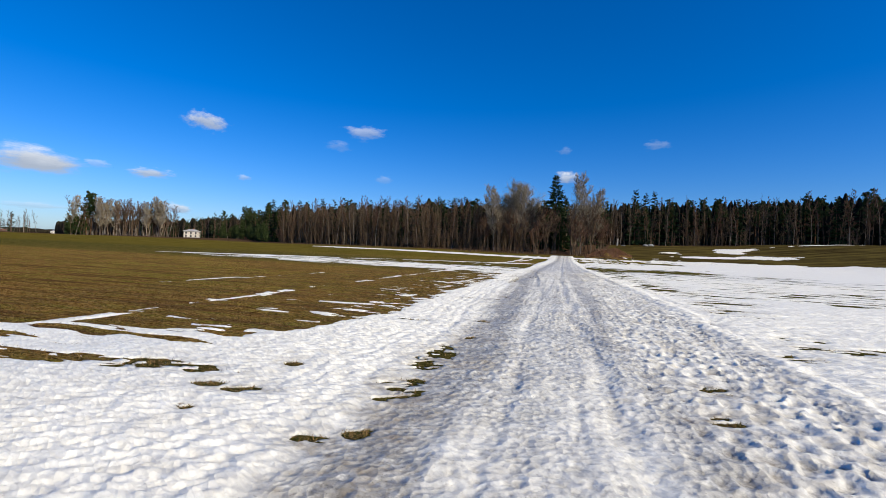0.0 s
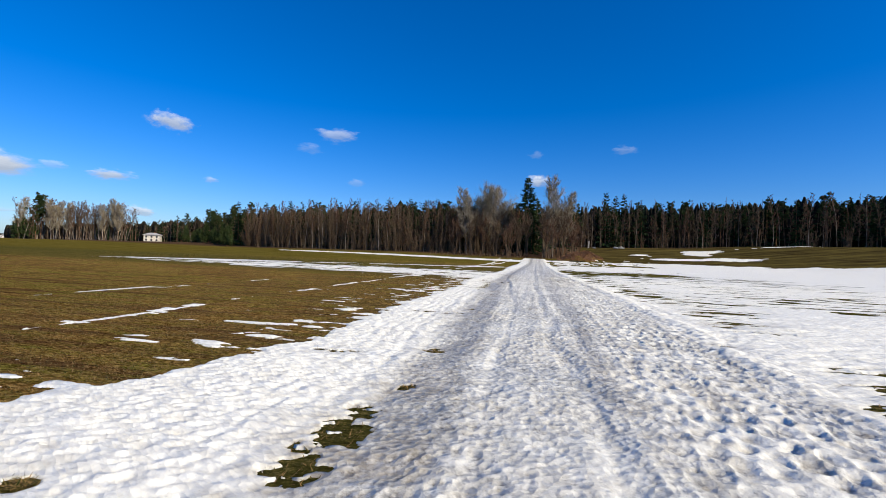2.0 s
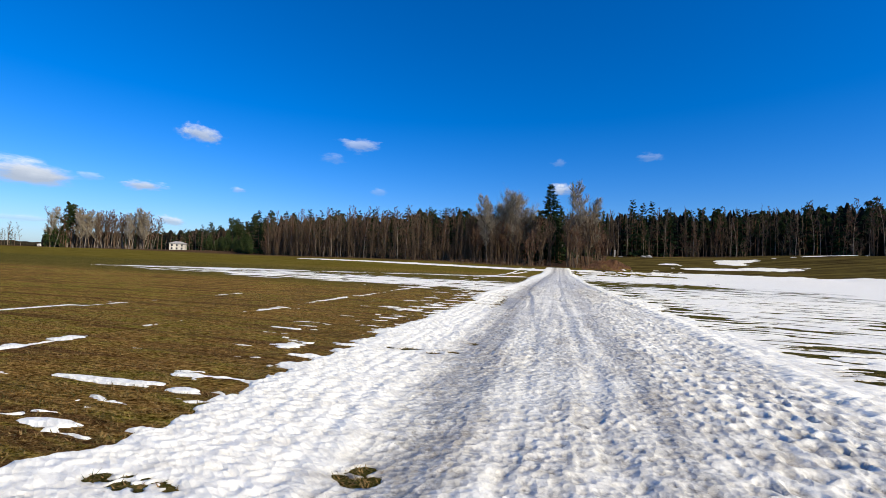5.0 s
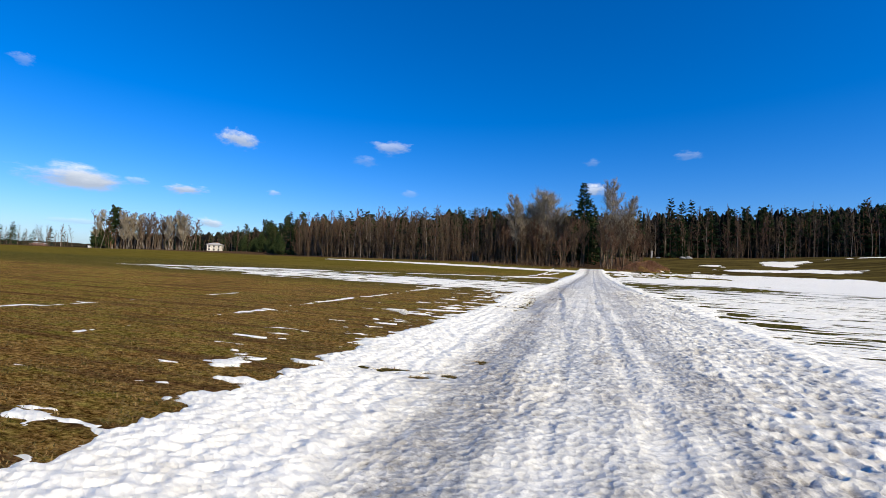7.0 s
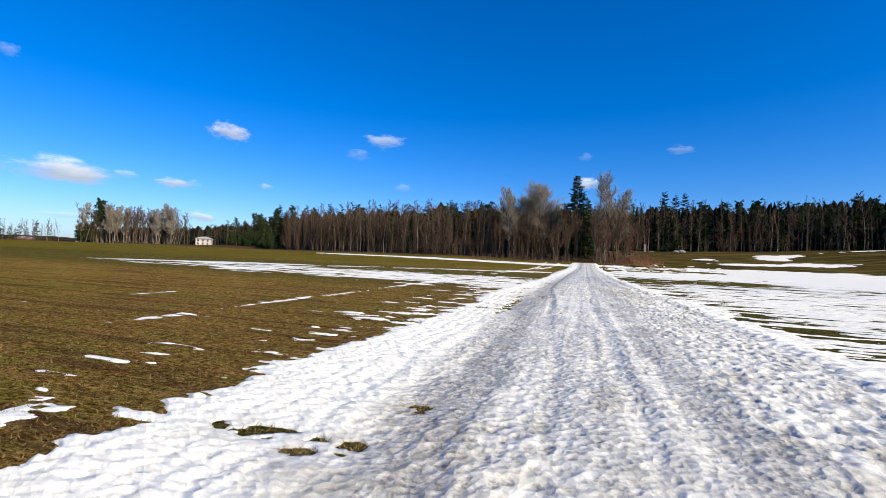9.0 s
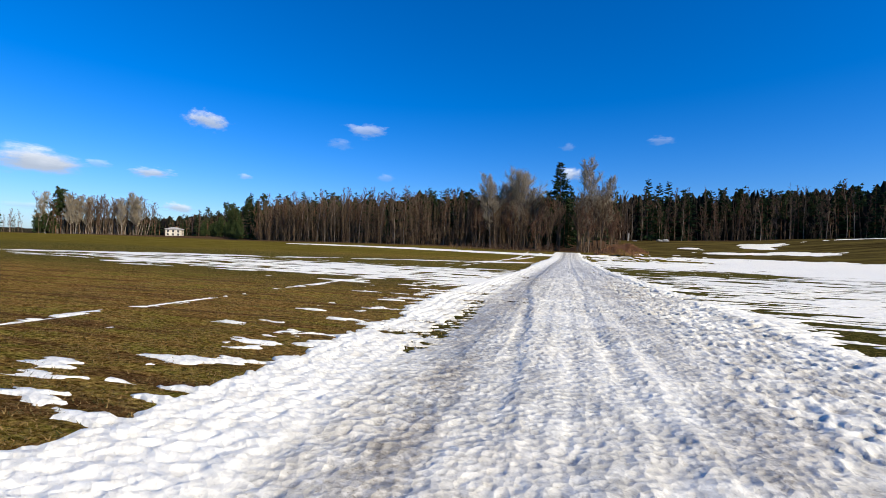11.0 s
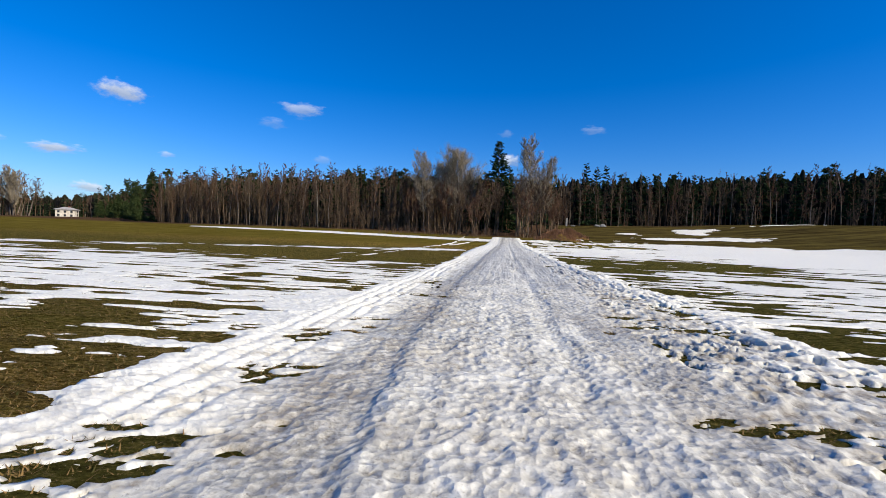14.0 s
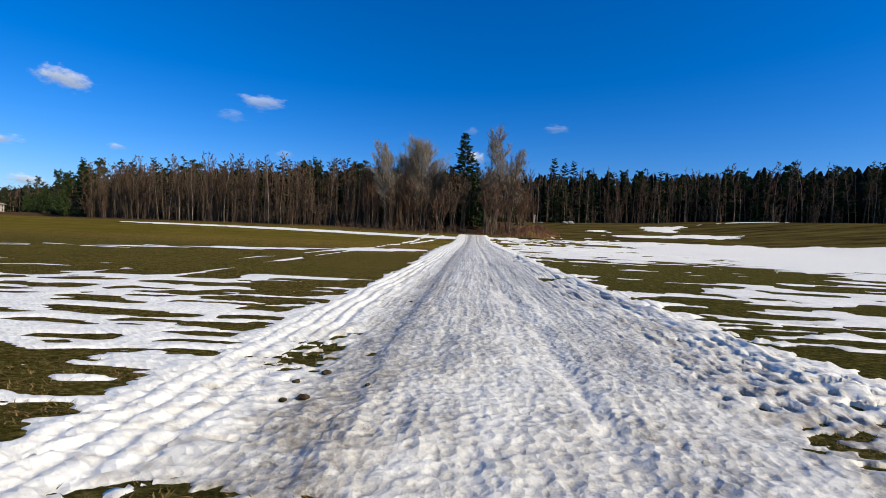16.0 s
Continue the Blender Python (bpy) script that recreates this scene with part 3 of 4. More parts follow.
def spruce_tree(seed, h, girth, spread, bare=0.06, whorls=22):
    """Straight stem with drooping whorls of needle sprays."""
    rng = random.Random(seed)
    trunk, crown = Shape(), Shape()
    pts, _ = curve_up(rng, Vector((0, 0, -0.3)), Vector((0, 0, 1)), h + 0.3, 5, 0.1, 0.012)
    trunk.tube(pts, [girth * (1 - 0.95 * k / 5) + 0.01 for k in range(6)], 6)
    for k in range(whorls):
        u = bare + (1 - bare) * (k + rng.random() * 0.6) / whorls
        i = min(int(u * 5), 4)
        p = pts[i].lerp(pts[i + 1], u * 5 - i)
        ring = rng.randint(5, 7)
        a0 = rng.uniform(0, 6.28)
        for b in range(ring):
            a = a0 + 6.28 * b / ring + rng.gauss(0, 0.3)
            ub = min(0.985, max(bare, u + rng.uniform(-0.6, 0.6) / whorls))
            i = min(int(ub * 5), 4)
            p = pts[i].lerp(pts[i + 1], ub * 5 - i)
            ll = spread * (1.03 - ub) ** 0.8 * rng.uniform(0.5, 1.2) + 0.15
            droop = 0.25 - 0.75 * (1 - u)
            d = Vector((math.cos(a), math.sin(a), droop + rng.gauss(0, 0.12))).normalized()
            bp, d2 = curve_up(rng, p, d, ll, 3, 0.10, 0.06)
            crown.tube(bp, [0.03, 0.022, 0.015, 0.006], 3)
            for m in range(int(7 + 9 * ll / spread)):
                w = rng.uniform(0.15, 1.0)
                n = min(int(w * 3), 2)
                q = bp[n].lerp(bp[n + 1], w * 3 - n)
                side = Vector((-math.sin(a), math.cos(a), 0)) * rng.uniform(-1, 1)
                crown.blade(q, (d2 * 0.8 + side + Vector((0, 0, rng.uniform(-0.6, 0.15)))).normalized(), rng.uniform(0.65, 1.2) * (0.42 + 0.55 * ll / spread), rng.uniform(0.30, 0.55) * (0.42 + 0.58 * min(1, 2.4 * (1 - ub))), rng)
    return trunk, crown


def pine_tree(seed, h, girth, spread, bare=0.5, limbs=26, tufts=16):
    """Scots pine: bare lower stem, clustered needle tufts at the limb ends."""
    rng = random.Random(seed)
    trunk, crown = Shape(), Shape()
    pts, _ = curve_up(rng, Vector((0, 0, -0.3)), around(rng, 0.03), h + 0.3, 6, 0.05, 0.03)
    trunk.tube(pts, [girth * (1 - 0.85 * k / 6) + 0.015 for k in range(7)], 6)
    for k in range(limbs):
        u = bare + (1 - bare) * (k + rng.random()) / limbs
        i = min(int(u * 6), 5)
        p = pts[i].lerp(pts[i + 1], u * 6 - i)
        ll = spread * (0.35 + 0.65 * math.sin(math.pi * min(1, 0.3 + 0.7 * (u - bare) / (1 - bare)))) * rng.uniform(0.5, 1.15)
        bp, d = curve_up(rng, p, around(rng, rng.uniform(0.9, 1.5)), ll, 3, 0.12, 0.12)
        trunk.tube(bp, [0.05, 0.035, 0.02, 0.01], 3)
        for c in range(5):
            centre = bp[3] if c == 0 else bp[1 + c % 2].lerp(bp[2 + c % 2], rng.random()) + Vector((rng.gauss(0, 0.35), rng.gauss(0, 0.35), rng.gauss(0.1, 0.25)))
            for m in range(tufts):
                d3 = around(rng, rng.uniform(0.1, 2.0))
                crown.blade(centre + d3 * rng.uniform(0, 0.2), d3, rng.uniform(0.35, 0.65), rng.uniform(0.16, 0.28), rng)
    return trunk, crown


KINDS = {}


def kind(name, pair, bark, leaf):
    KINDS[name] = (pair[0].mesh(name + "_trunk", bark), pair[1].mesh(name + "_crown", leaf, False))


kind("birch_a", bare_tree(1, 12.0, 0.075, 0.24, 24, 1.7, 5, 6, width=0.05), BIRCH, TWIG)
kind("birch_b", bare_tree(2, 13.0, 0.085, 0.28, 24, 1.6, 5, 6, width=0.05), BIRCH, TWIG_RED)
kind("birch_c", bare_tree(3, 11.5, 0.06, 0.14, 26, 1.4, 5, 6, width=0.05), GREY_BARK, TWIG_RED)
kind("birch_d", bare_tree(4, 12.5, 0.07, 0.26, 24, 1.5, 5, 6, width=0.05), GREY_BARK, TWIG)
kind("tall_birch", bare_tree(5, 18.0, 0.17, 0.22, 60, 3.9, 9, 18, tilt=0.8, width=0.032, lift=0.12), BIRCH, TWIG_PALE)
kind("ash", bare_tree(6, 16.5, 0.24, 0.22, 64, 5.6, 10, 20, lift=0.17, tilt=0.95, width=0.034), GREY_BARK, TWIG_PALE)
kind("alder", bare_tree(7, 10.5, 0.12, 0.34, 36, 2.5, 6, 6, stems=4, width=0.065), GREY_BARK, TWIG)
kind("alder_b", bare_tree(8, 9.0, 0.10, 0.3, 36, 2.3, 6, 6, stems=5, width=0.065), GREY_BARK, TWIG_RED)
kind("spruce_a", spruce_tree(11, 15.0, 0.2, 2.5, 0.06, 15), PINE_BARK, NEEDLE)
kind("spruce_b", spruce_tree(12, 14.0, 0.18, 2.2, 0.2, 13), PINE_BARK, NEEDLE)
kind("big_spruce", spruce_tree(13, 19.5, 0.28, 4.6, 0.08, 52), PINE_BARK, NEEDLE)
kind("pine_a", pine_tree(14, 14.0, 0.2, 2.6, 0.42, 22, 14), PINE_BARK, NEEDLE_PINE)
kind("pine_b", pine_tree(15, 13.5, 0.18, 2.4, 0.5, 20, 14), PINE_BARK, NEEDLE_PINE)
kind("young_pine", pine_tree(16, 6.0, 0.1, 1.9, 0.06, 30, 14), PINE_BARK, NEEDLE_PINE)
kind("brush", bare_tree(17, 3.2, 0.035, 0.08, 32, 1.1, 4, 5, stems=8, width=0.03), GREY_BARK, TWIG_RED)

# plainer trees for the depth of the woods
kind("deep_birch", bare_tree(21, 12.0, 0.10, 0.25, 12, 1.9, 4, 5, width=0.09), GREY_BARK, TWIG)
kind("deep_birch_red", bare_tree(22, 12.5, 0.11, 0.3, 12, 1.8, 4, 5, width=0.08), BIRCH, TWIG_RED)
kind("deep_spruce", spruce_tree(23, 14.0, 0.2, 2.9, 0.04, 9), PINE_BARK, NEEDLE)
kind("deep_pine", pine_tree(24, 13.5, 0.2, 2.6, 0.4, 12, 10), PINE_BARK, NEEDLE_PINE)
kind("sapling", bare_tree(26, 9.5, 0.035, 0.08, 13, 0.9, 2, 4, width=0.05), GREY_BARK, TWIG)
kind("deep_brush", bare_tree(25, 3.6, 0.04, 0.08, 18, 1.3, 3, 5, stems=6, width=0.06), GREY_BARK, TWIG)

WORDS = {
    "birch": ("slender bare birch with pale trunk at the wood's edge", "tree"),
    "tall_birch": ("tall bare birch with fine pale twigs by the track", "tree"),
    "ash": ("broad bare deciduous tree with dense pale twigs", "tree"),
    "alder": ("bare multi-stemmed alder with brown twigs", "tree"),
    "spruce": ("dark green spruce in the mixed wood", "tree"),
    "big_spruce": ("large dark spruce standing above bare trees", "tree"),
    "pine": ("scots pine with bare reddish stem", "tree"),
    "young_pine": ("low bushy young pine at the wood's edge", "tree"),
    "brush": ("leafless reddish-brown brush at the field edge", "bush"),
}


def plant(name, x, y, size=1.0, turn=0.0, group="", lean=0.0):
    """One tree standing on the ground, with trunk and crown as its parts."""
    plain = name if name in WORDS else name.rsplit("_", 1)[0]
    word = {"birch": "birch_tree", "tall_birch": "birch_tree", "ash": "deciduous_tree", "alder": "alder_tree", "spruce": "spruce_tree", "big_spruce": "spruce_tree",
            "pine": "pine_tree", "young_pine": "young_pine", "brush": "brush"}[plain]
    root = new(word)
    z = float(lie(np.array([x], float), np.array([y], float))[0])
    root.matrix_basis = pose(x, y, z, lean, 0, turn) @ Matrix.Diagonal((size, size, size, 1))
    for part_name, me in zip(("trunk", "crown"), KINDS[name]):
        ob = new(part_name if plain != "brush" else ("stem" if part_name == "trunk" else "twig_crown"), me)
        ob.parent = root
    label, category = WORDS[plain]
    return tagged(root, label, category, group)


class Stand:
    """Many trees joined in one mesh, for woods too deep to count."""

    def __init__(self):
        self.v, self.f, self.m, self.count, self.mats = [], [], [], 0, []
        self.cache = {}

    def add(self, name, x, y, size, turn):
        for me in KINDS[name]:
            if me.name not in self.cache:
                co = np.empty(3 * len(me.vertices), np.float32)
                me.vertices.foreach_get("co", co)
                me.calc_loop_triangles()
                tri = np.empty(3 * len(me.loop_triangles), np.int32)
                me.loop_triangles.foreach_get("vertices", tri)
                if me.materials[0] not in self.mats:
                    self.mats.append(me.materials[0])
                self.cache[me.name] = (co.reshape(-1, 3), tri.reshape(-1, 3), self.mats.index(me.materials[0]))
            co, tri, mi = self.cache[me.name]
            c, s = math.cos(turn), math.sin(turn)
            z = float(lie(np.array([x], float), np.array([y], float))[0])
            p = co @ np.array([[c, s, 0], [-s, c, 0], [0, 0, 1]], np.float32) * size + np.array([x, y, z], np.float32)
            self.v.append(p)
            self.f.append(tri + self.count)
            self.m.append(np.full(len(tri), mi, np.int32))
            self.count += len(p)

    def build(self, name, label):
        v, f, m = np.concatenate(self.v), np.concatenate(self.f), np.concatenate(self.m)
        me = bpy.data.meshes.new(name)
        me.vertices.add(len(v))
        me.vertices.foreach_set("co", v.ravel())
        me.loops.add(3 * len(f))
        me.loops.foreach_set("vertex_index", f.astype(np.int32).ravel())
        me.polygons.add(len(f))
        me.polygons.foreach_set("loop_start", np.arange(0, 3 * len(f), 3, dtype=np.int32))
        for material in self.mats:
            me.materials.append(material)
        me.polygons.foreach_set("material_index", m)
        me.update(calc_edges=True)
        return tagged(new(name, me), label, "woods", kind="stuff")


def along(line, u):
    """The point a share u along a polyline."""
    pts = [Vector(p) for p in line]
    lengths = [(b - a).length for a, b in zip(pts, pts[1:])]
    d = u * sum(lengths)
    for a, b, n in zip(pts, pts[1:], lengths):
        if d <= n:
            return a.lerp(b, d / n)
        d -= n
    return pts[-1]


def woods():
    rng = random.Random(5)
    left_edge = [(-8, 112), (-33, 110.5), (-49, 113.5), (-66, 116), (-84, 120)]
    conifer_edge = [(-84, 121), (-100, 136), (-118, 152), (-135, 166)]
    right_edge = [(13, 149), (30, 149), (56, 147), (84, 134), (116, 116), (160, 92)]
    # stand of thin birches
    for k in range(105):
        p = along(left_edge, (k + rng.random()) / 105)
        row = rng.choice((0, 1.2, 2.5, 4, 6))
        plant(rng.choice(("birch_a", "birch_b", "birch_c", "birch_d")), p.x + rng.uniform(-0.5, 0.5), p.y + row + rng.uniform(-0.6, 0.8), rng.uniform(0.78, 1.06), rng.uniform(0, 360), "birches of the wood edge", rng.gauss(0, 1.5))
    for k in range(15):
        p = along(left_edge, (k + rng.random()) / 15)
        plant(rng.choice(("pine_a", "pine_b", "spruce_a", "spruce_b")), p.x, p.y + rng.uniform(7, 13), rng.uniform(0.80, 0.95), rng.uniform(0, 360), "conifers of the wood edge")
    for k in range(24):
        p = along(conifer_edge, (k + rng.random()) / 24)
        plant(rng.choice(("spruce_a", "pine_a", "spruce_b", "pine_b", "birch_d")), p.x, p.y + rng.uniform(0, 5), rng.uniform(0.66, 0.98), rng.uniform(0, 360), "conifers of the wood edge")
    for k in range(16):
        p = along([(-86, 117), (-102, 131), (-120, 147), (-140, 160)], (k + rng.random()) / 16)
        plant("young_pine", p.x, p.y + rng.uniform(-1, 2), rng.uniform(0.5, 1.0), rng.uniform(0, 360), "young pines before the wood")
    # dark wood on the rise
    for k in range(82):
        p = along(right_edge, ((k + rng.random()) / 82) ** 1.35)
        plant(rng.choice(("birch_a", "birch_d", "birch_c", "birch_d", "birch_b")), p.x + rng.uniform(-0.6, 0.6), p.y + rng.choice((0, 1.5, 3, 5)), rng.uniform(0.86, 1.2), rng.uniform(0, 360), "trees of the dark wood", rng.gauss(0, 1.5))
    for k in range(40):
        p = along(right_edge, (k + rng.random()) / 40)
        plant(rng.choice(("spruce_a", "pine_a", "pine_b", "spruce_b")), p.x + 2, p.y + rng.uniform(5, 11), rng.uniform(0.84, 1.0), rng.uniform(0, 360), "trees of the dark wood")
    for x, y, s in ((20.3, 151.5, 1.16), (23.2, 153, 1.10), (26.5, 155.1, 1.14)):
        plant("spruce_a", x, y, s, x * 40, "three tall spruces of the dark wood")
    # the trees at the end of the track
    plant("ash", -10.8, 113, 0.9, 20)
    plant("ash", -14.0, 115, 0.78, 200)
    plant("big_spruce", -2.7, 121, 0.98, 70)
    plant("spruce_a", -0.4, 124, 0.95, 15)
    plant("spruce_b", -4.6, 125, 0.8, 75)
    plant("tall_birch", 3.2, 110, 0.95, 10)
    plant("tall_birch", 5.6, 112, 0.8, 130)
    plant("tall_birch", -16.8, 110, 0.84, 250)
    for k, (x, y, s) in enumerate(((-9.5, 106, 0.9), (-6.8, 104, 0.8), (-4.6, 106, 0.85), (-12.5, 108, 1.0), (1.2, 106, 1.05), (3.0, 104, 0.95), (5.2, 106, 1.1), (7.2, 108, 1.0), (-2.6, 109, 1.0), (1.6, 113, 1.2),
                                     (-7.4, 112, 1.15), (8.6, 110, 0.8), (-15.5, 107, 0.8), (-19, 109, 0.9), (4.2, 117, 1.25), (-5, 118, 1.2))):
        plant(("alder", "alder_b")[k % 2], x, y, s, 47 * k, "alders at the end of the track")
    for k in range(26):
        x = -24 + 1.35 * k + rng.uniform(-0.5, 0.5)
        if -1.9 < x < 0.9:
            continue
        plant("brush", x, 102.5 + rng.uniform(-1.5, 1.5) + (2 if x > 0 else 0) + max(0, x - 6) * 0.7, rng.uniform(0.3, 0.62), rng.uniform(0, 360), "brush before the trees")
    # grove in the field, far off
    for k in range(34):
        p = along([(-182, 130), (-172, 140), (-163, 151)], (k + rng.random()) / 34)
        name = "pine_a" if k in (3, 5) else rng.choice(("birch_a", "birch_c", "birch_d", "tall_birch"))
        plant(name, p.x + rng.uniform(-4, 3), p.y + rng.uniform(-2, 6), rng.uniform(0.95, 1.25) * (0.72 if name == "tall_birch" else 1), rng.uniform(0, 360), "grove in the field")
    for k in range(3):
        plant("young_pine", -184 + 2.2 * k, 131 + k, 1.1, 50 * k, "grove in the field")
    # what fills the woods behind
    deep = Stand()
    for k in range(130):
        p = along(left_edge, rng.random())
        deep.add(rng.choice(("deep_birch", "deep_birch_red", "deep_birch", "deep_birch", "deep_birch_red", "deep_spruce")), p.x + rng.uniform(-2, 2), p.y + rng.uniform(1.5, 13), rng.uniform(0.82, 1.0), rng.uniform(0, 6.28))
    for k in range(520):
        p = along(left_edge, rng.random())
        deep.add("sapling", p.x + rng.uniform(-1, 1), p.y + rng.uniform(-0.8, 5), rng.uniform(0.7, 1.22), rng.uniform(0, 6.28))
    for k in range(60):
        p = along(right_edge, rng.random() ** 1.5)
        deep.add("sapling", p.x + rng.uniform(-1, 1), p.y + rng.uniform(-0.5, 3), rng.uniform(0.8, 1.6), rng.uniform(0, 6.28))
    for k in range(26):
        deep.add(rng.choice(("deep_spruce", "deep_birch", "deep_birch_red")), rng.uniform(-22, 8), rng.uniform(114, 128), rng.uniform(0.55, 0.8), rng.uniform(0, 6.28))
    for k in range(70):
        p = along([(-20, 118), (-8, 120), (14, 152), (22, 158)], rng.random())
        deep.add(rng.choice(("deep_spruce", "deep_birch", "deep_birch_red", "deep_pine")), p.x + rng.uniform(-8, 4), p.y + rng.uniform(0, 14), rng.uniform(0.7, 0.95), rng.uniform(0, 6.28))
    for k in range(80):
        p = along(right_edge, rng.random())
        deep.add(rng.choice(("deep_spruce", "deep_spruce", "deep_pine", "deep_birch")), p.x + rng.uniform(0, 10), p.y + rng.uniform(3, 18), rng.uniform(0.85, 1.04), rng.uniform(0, 6.28))
    for k in range(55):
        p = along(conifer_edge + [(-175, 190)], rng.random())
        deep.add(rng.choice(("deep_spruce", "deep_pine", "deep_birch", "deep_birch_red")), p.x + rng.uniform(-3, 3), p.y + rng.uniform(3, 26), rng.uniform(0.75, 1.0), rng.uniform(0, 6.28))
    for k in range(34):
        a = radians(rng.uniform(-46, -37))
        d = rng.uniform(258, 285)
        deep.add(rng.choice(("deep_spruce", "deep_spruce", "deep_birch_red")), d * math.sin(a), d * math.cos(a), rng.uniform(0.55, 0.9), rng.uniform(0, 6.28))
    for k in range(54):
        a = radians(rng.uniform(-50, -36))
        d = rng.uniform(262, 310)
        deep.add(rng.choice(("deep_birch", "deep_birch_red", "deep_spruce", "deep_birch")), d * math.sin(a), d * math.cos(a), rng.uniform(0.55, 1.0), rng.uniform(0, 6.28))
    for k in range(120):
        p = along([(-182, 132), (-172, 142), (-163, 153)], rng.random())
        deep.add(rng.choice(("deep_birch", "deep_birch_red")), p.x + rng.uniform(-4, 3), p.y + rng.uniform(-2, 8), rng.uniform(0.95, 1.25), rng.uniform(0, 6.28))
    for edge, n in ((left_edge, 120), (right_edge, 60), (conifer_edge, 25)):
        for k in range(n):
            p = along(edge, rng.random())
            deep.add("deep_brush", p.x, p.y + rng.uniform(-0.5, 5), rng.uniform(0.6, 1.35), rng.uniform(0, 6.28))
    deep.build("woods", "deep mixed wood of spruce, pine and bare birch")
    far = Stand()
    for k in range(120):
        a = radians(rng.uniform(-68, -57) if k < 85 else rng.uniform(-80, -46))
        d = rng.uniform(430, 560)
        far.add(rng.choice(("deep_birch", "deep_birch_red", "deep_spruce", "deep_birch")), d * math.sin(a), d * math.cos(a), rng.uniform(0.6, 1.5), rng.uniform(0, 6.28))
    far.build("far_woods", "scattered bare trees on the far horizon")
    # the far side of the woods, a closed mass with shade in its colour
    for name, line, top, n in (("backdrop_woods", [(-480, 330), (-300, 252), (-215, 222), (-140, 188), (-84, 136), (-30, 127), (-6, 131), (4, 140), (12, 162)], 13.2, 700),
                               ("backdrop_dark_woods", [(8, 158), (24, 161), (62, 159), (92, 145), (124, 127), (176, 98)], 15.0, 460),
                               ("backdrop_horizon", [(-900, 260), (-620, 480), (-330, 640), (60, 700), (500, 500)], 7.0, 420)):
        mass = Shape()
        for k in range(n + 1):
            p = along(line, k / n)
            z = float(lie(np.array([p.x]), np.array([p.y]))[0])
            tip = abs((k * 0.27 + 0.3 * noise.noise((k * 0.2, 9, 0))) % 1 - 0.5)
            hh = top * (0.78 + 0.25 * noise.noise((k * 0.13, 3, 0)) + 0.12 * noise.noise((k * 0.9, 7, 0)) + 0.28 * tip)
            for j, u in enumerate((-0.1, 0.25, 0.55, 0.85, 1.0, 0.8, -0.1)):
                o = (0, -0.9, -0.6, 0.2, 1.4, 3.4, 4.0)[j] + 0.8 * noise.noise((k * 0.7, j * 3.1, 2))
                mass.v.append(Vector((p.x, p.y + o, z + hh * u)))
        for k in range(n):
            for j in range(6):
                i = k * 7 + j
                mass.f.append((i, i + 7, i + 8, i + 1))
        tagged(new(name, mass.mesh(name, FAR_WOOD_SHADE, False)), "far mass of trees behind the fields, shade put into its near-black colour", "backdrop", kind="structure")


woods()


# ---- grass in the bare patches ----
def blades():
    """Short flattened grass and straw on bare ground near the track."""
    rng = np.random.default_rng(8)
    n = 470000
    x = -2.5 - rng.random(n) ** 1.6 * 7.0
    y = 2.2 + rng.random(n) ** 1.15 * 28
    k = n // 8
    x[:k] = -2.9 + rng.random(k) * 7.5
    for i, (cx, cy, rx, ry) in enumerate(BARE):
        j = slice(k + 900 * i, k + 900 * (i + 1))
        x[j], y[j] = cx + 1.2 * rx * rng.normal(size=900), cy + 1.2 * ry * rng.normal(size=900)
    c = cover(x, y)
    extra = np.zeros(n, bool)
    extra[k:k + 900 * len(BARE)] = True
    ok = (c < 0.08) & (extra | (vnoise(x * 2.2, y * 3.0, 131) + 0.4 * vnoise(x * 7, y * 7, 133) > -0.5))
    x, y = x[ok], y[ok]
    n = len(x)
    z = land(x, y)
    a, tilt = rng.random(n) * 6.28, 0.95 + 0.6 * rng.random(n)
    ln = 0.020 + 0.036 * rng.random(n)
    d = np.stack([np.cos(a) * np.sin(tilt), np.sin(a) * np.sin(tilt), np.cos(tilt)], 1) * ln[:, None]
    sd = np.stack([-np.sin(a), np.cos(a), 0 * a], 1) * (0.0025 + 0.0035 * rng.random(n))[:, None]
    p = np.stack([x, y, z - 0.004], 1)
    v = np.stack([p - sd, p + sd, p + d], 1).reshape(-1, 3)
    me = bpy.data.meshes.new("grass")
    me.from_pydata(v.tolist(), [], np.arange(3 * n).reshape(-1, 3).tolist())
    me.materials.append(BLADE)
    tagged(new("grass", me), "short olive and straw-coloured winter grass on bare ground", "grass", kind="stuff")


blades()


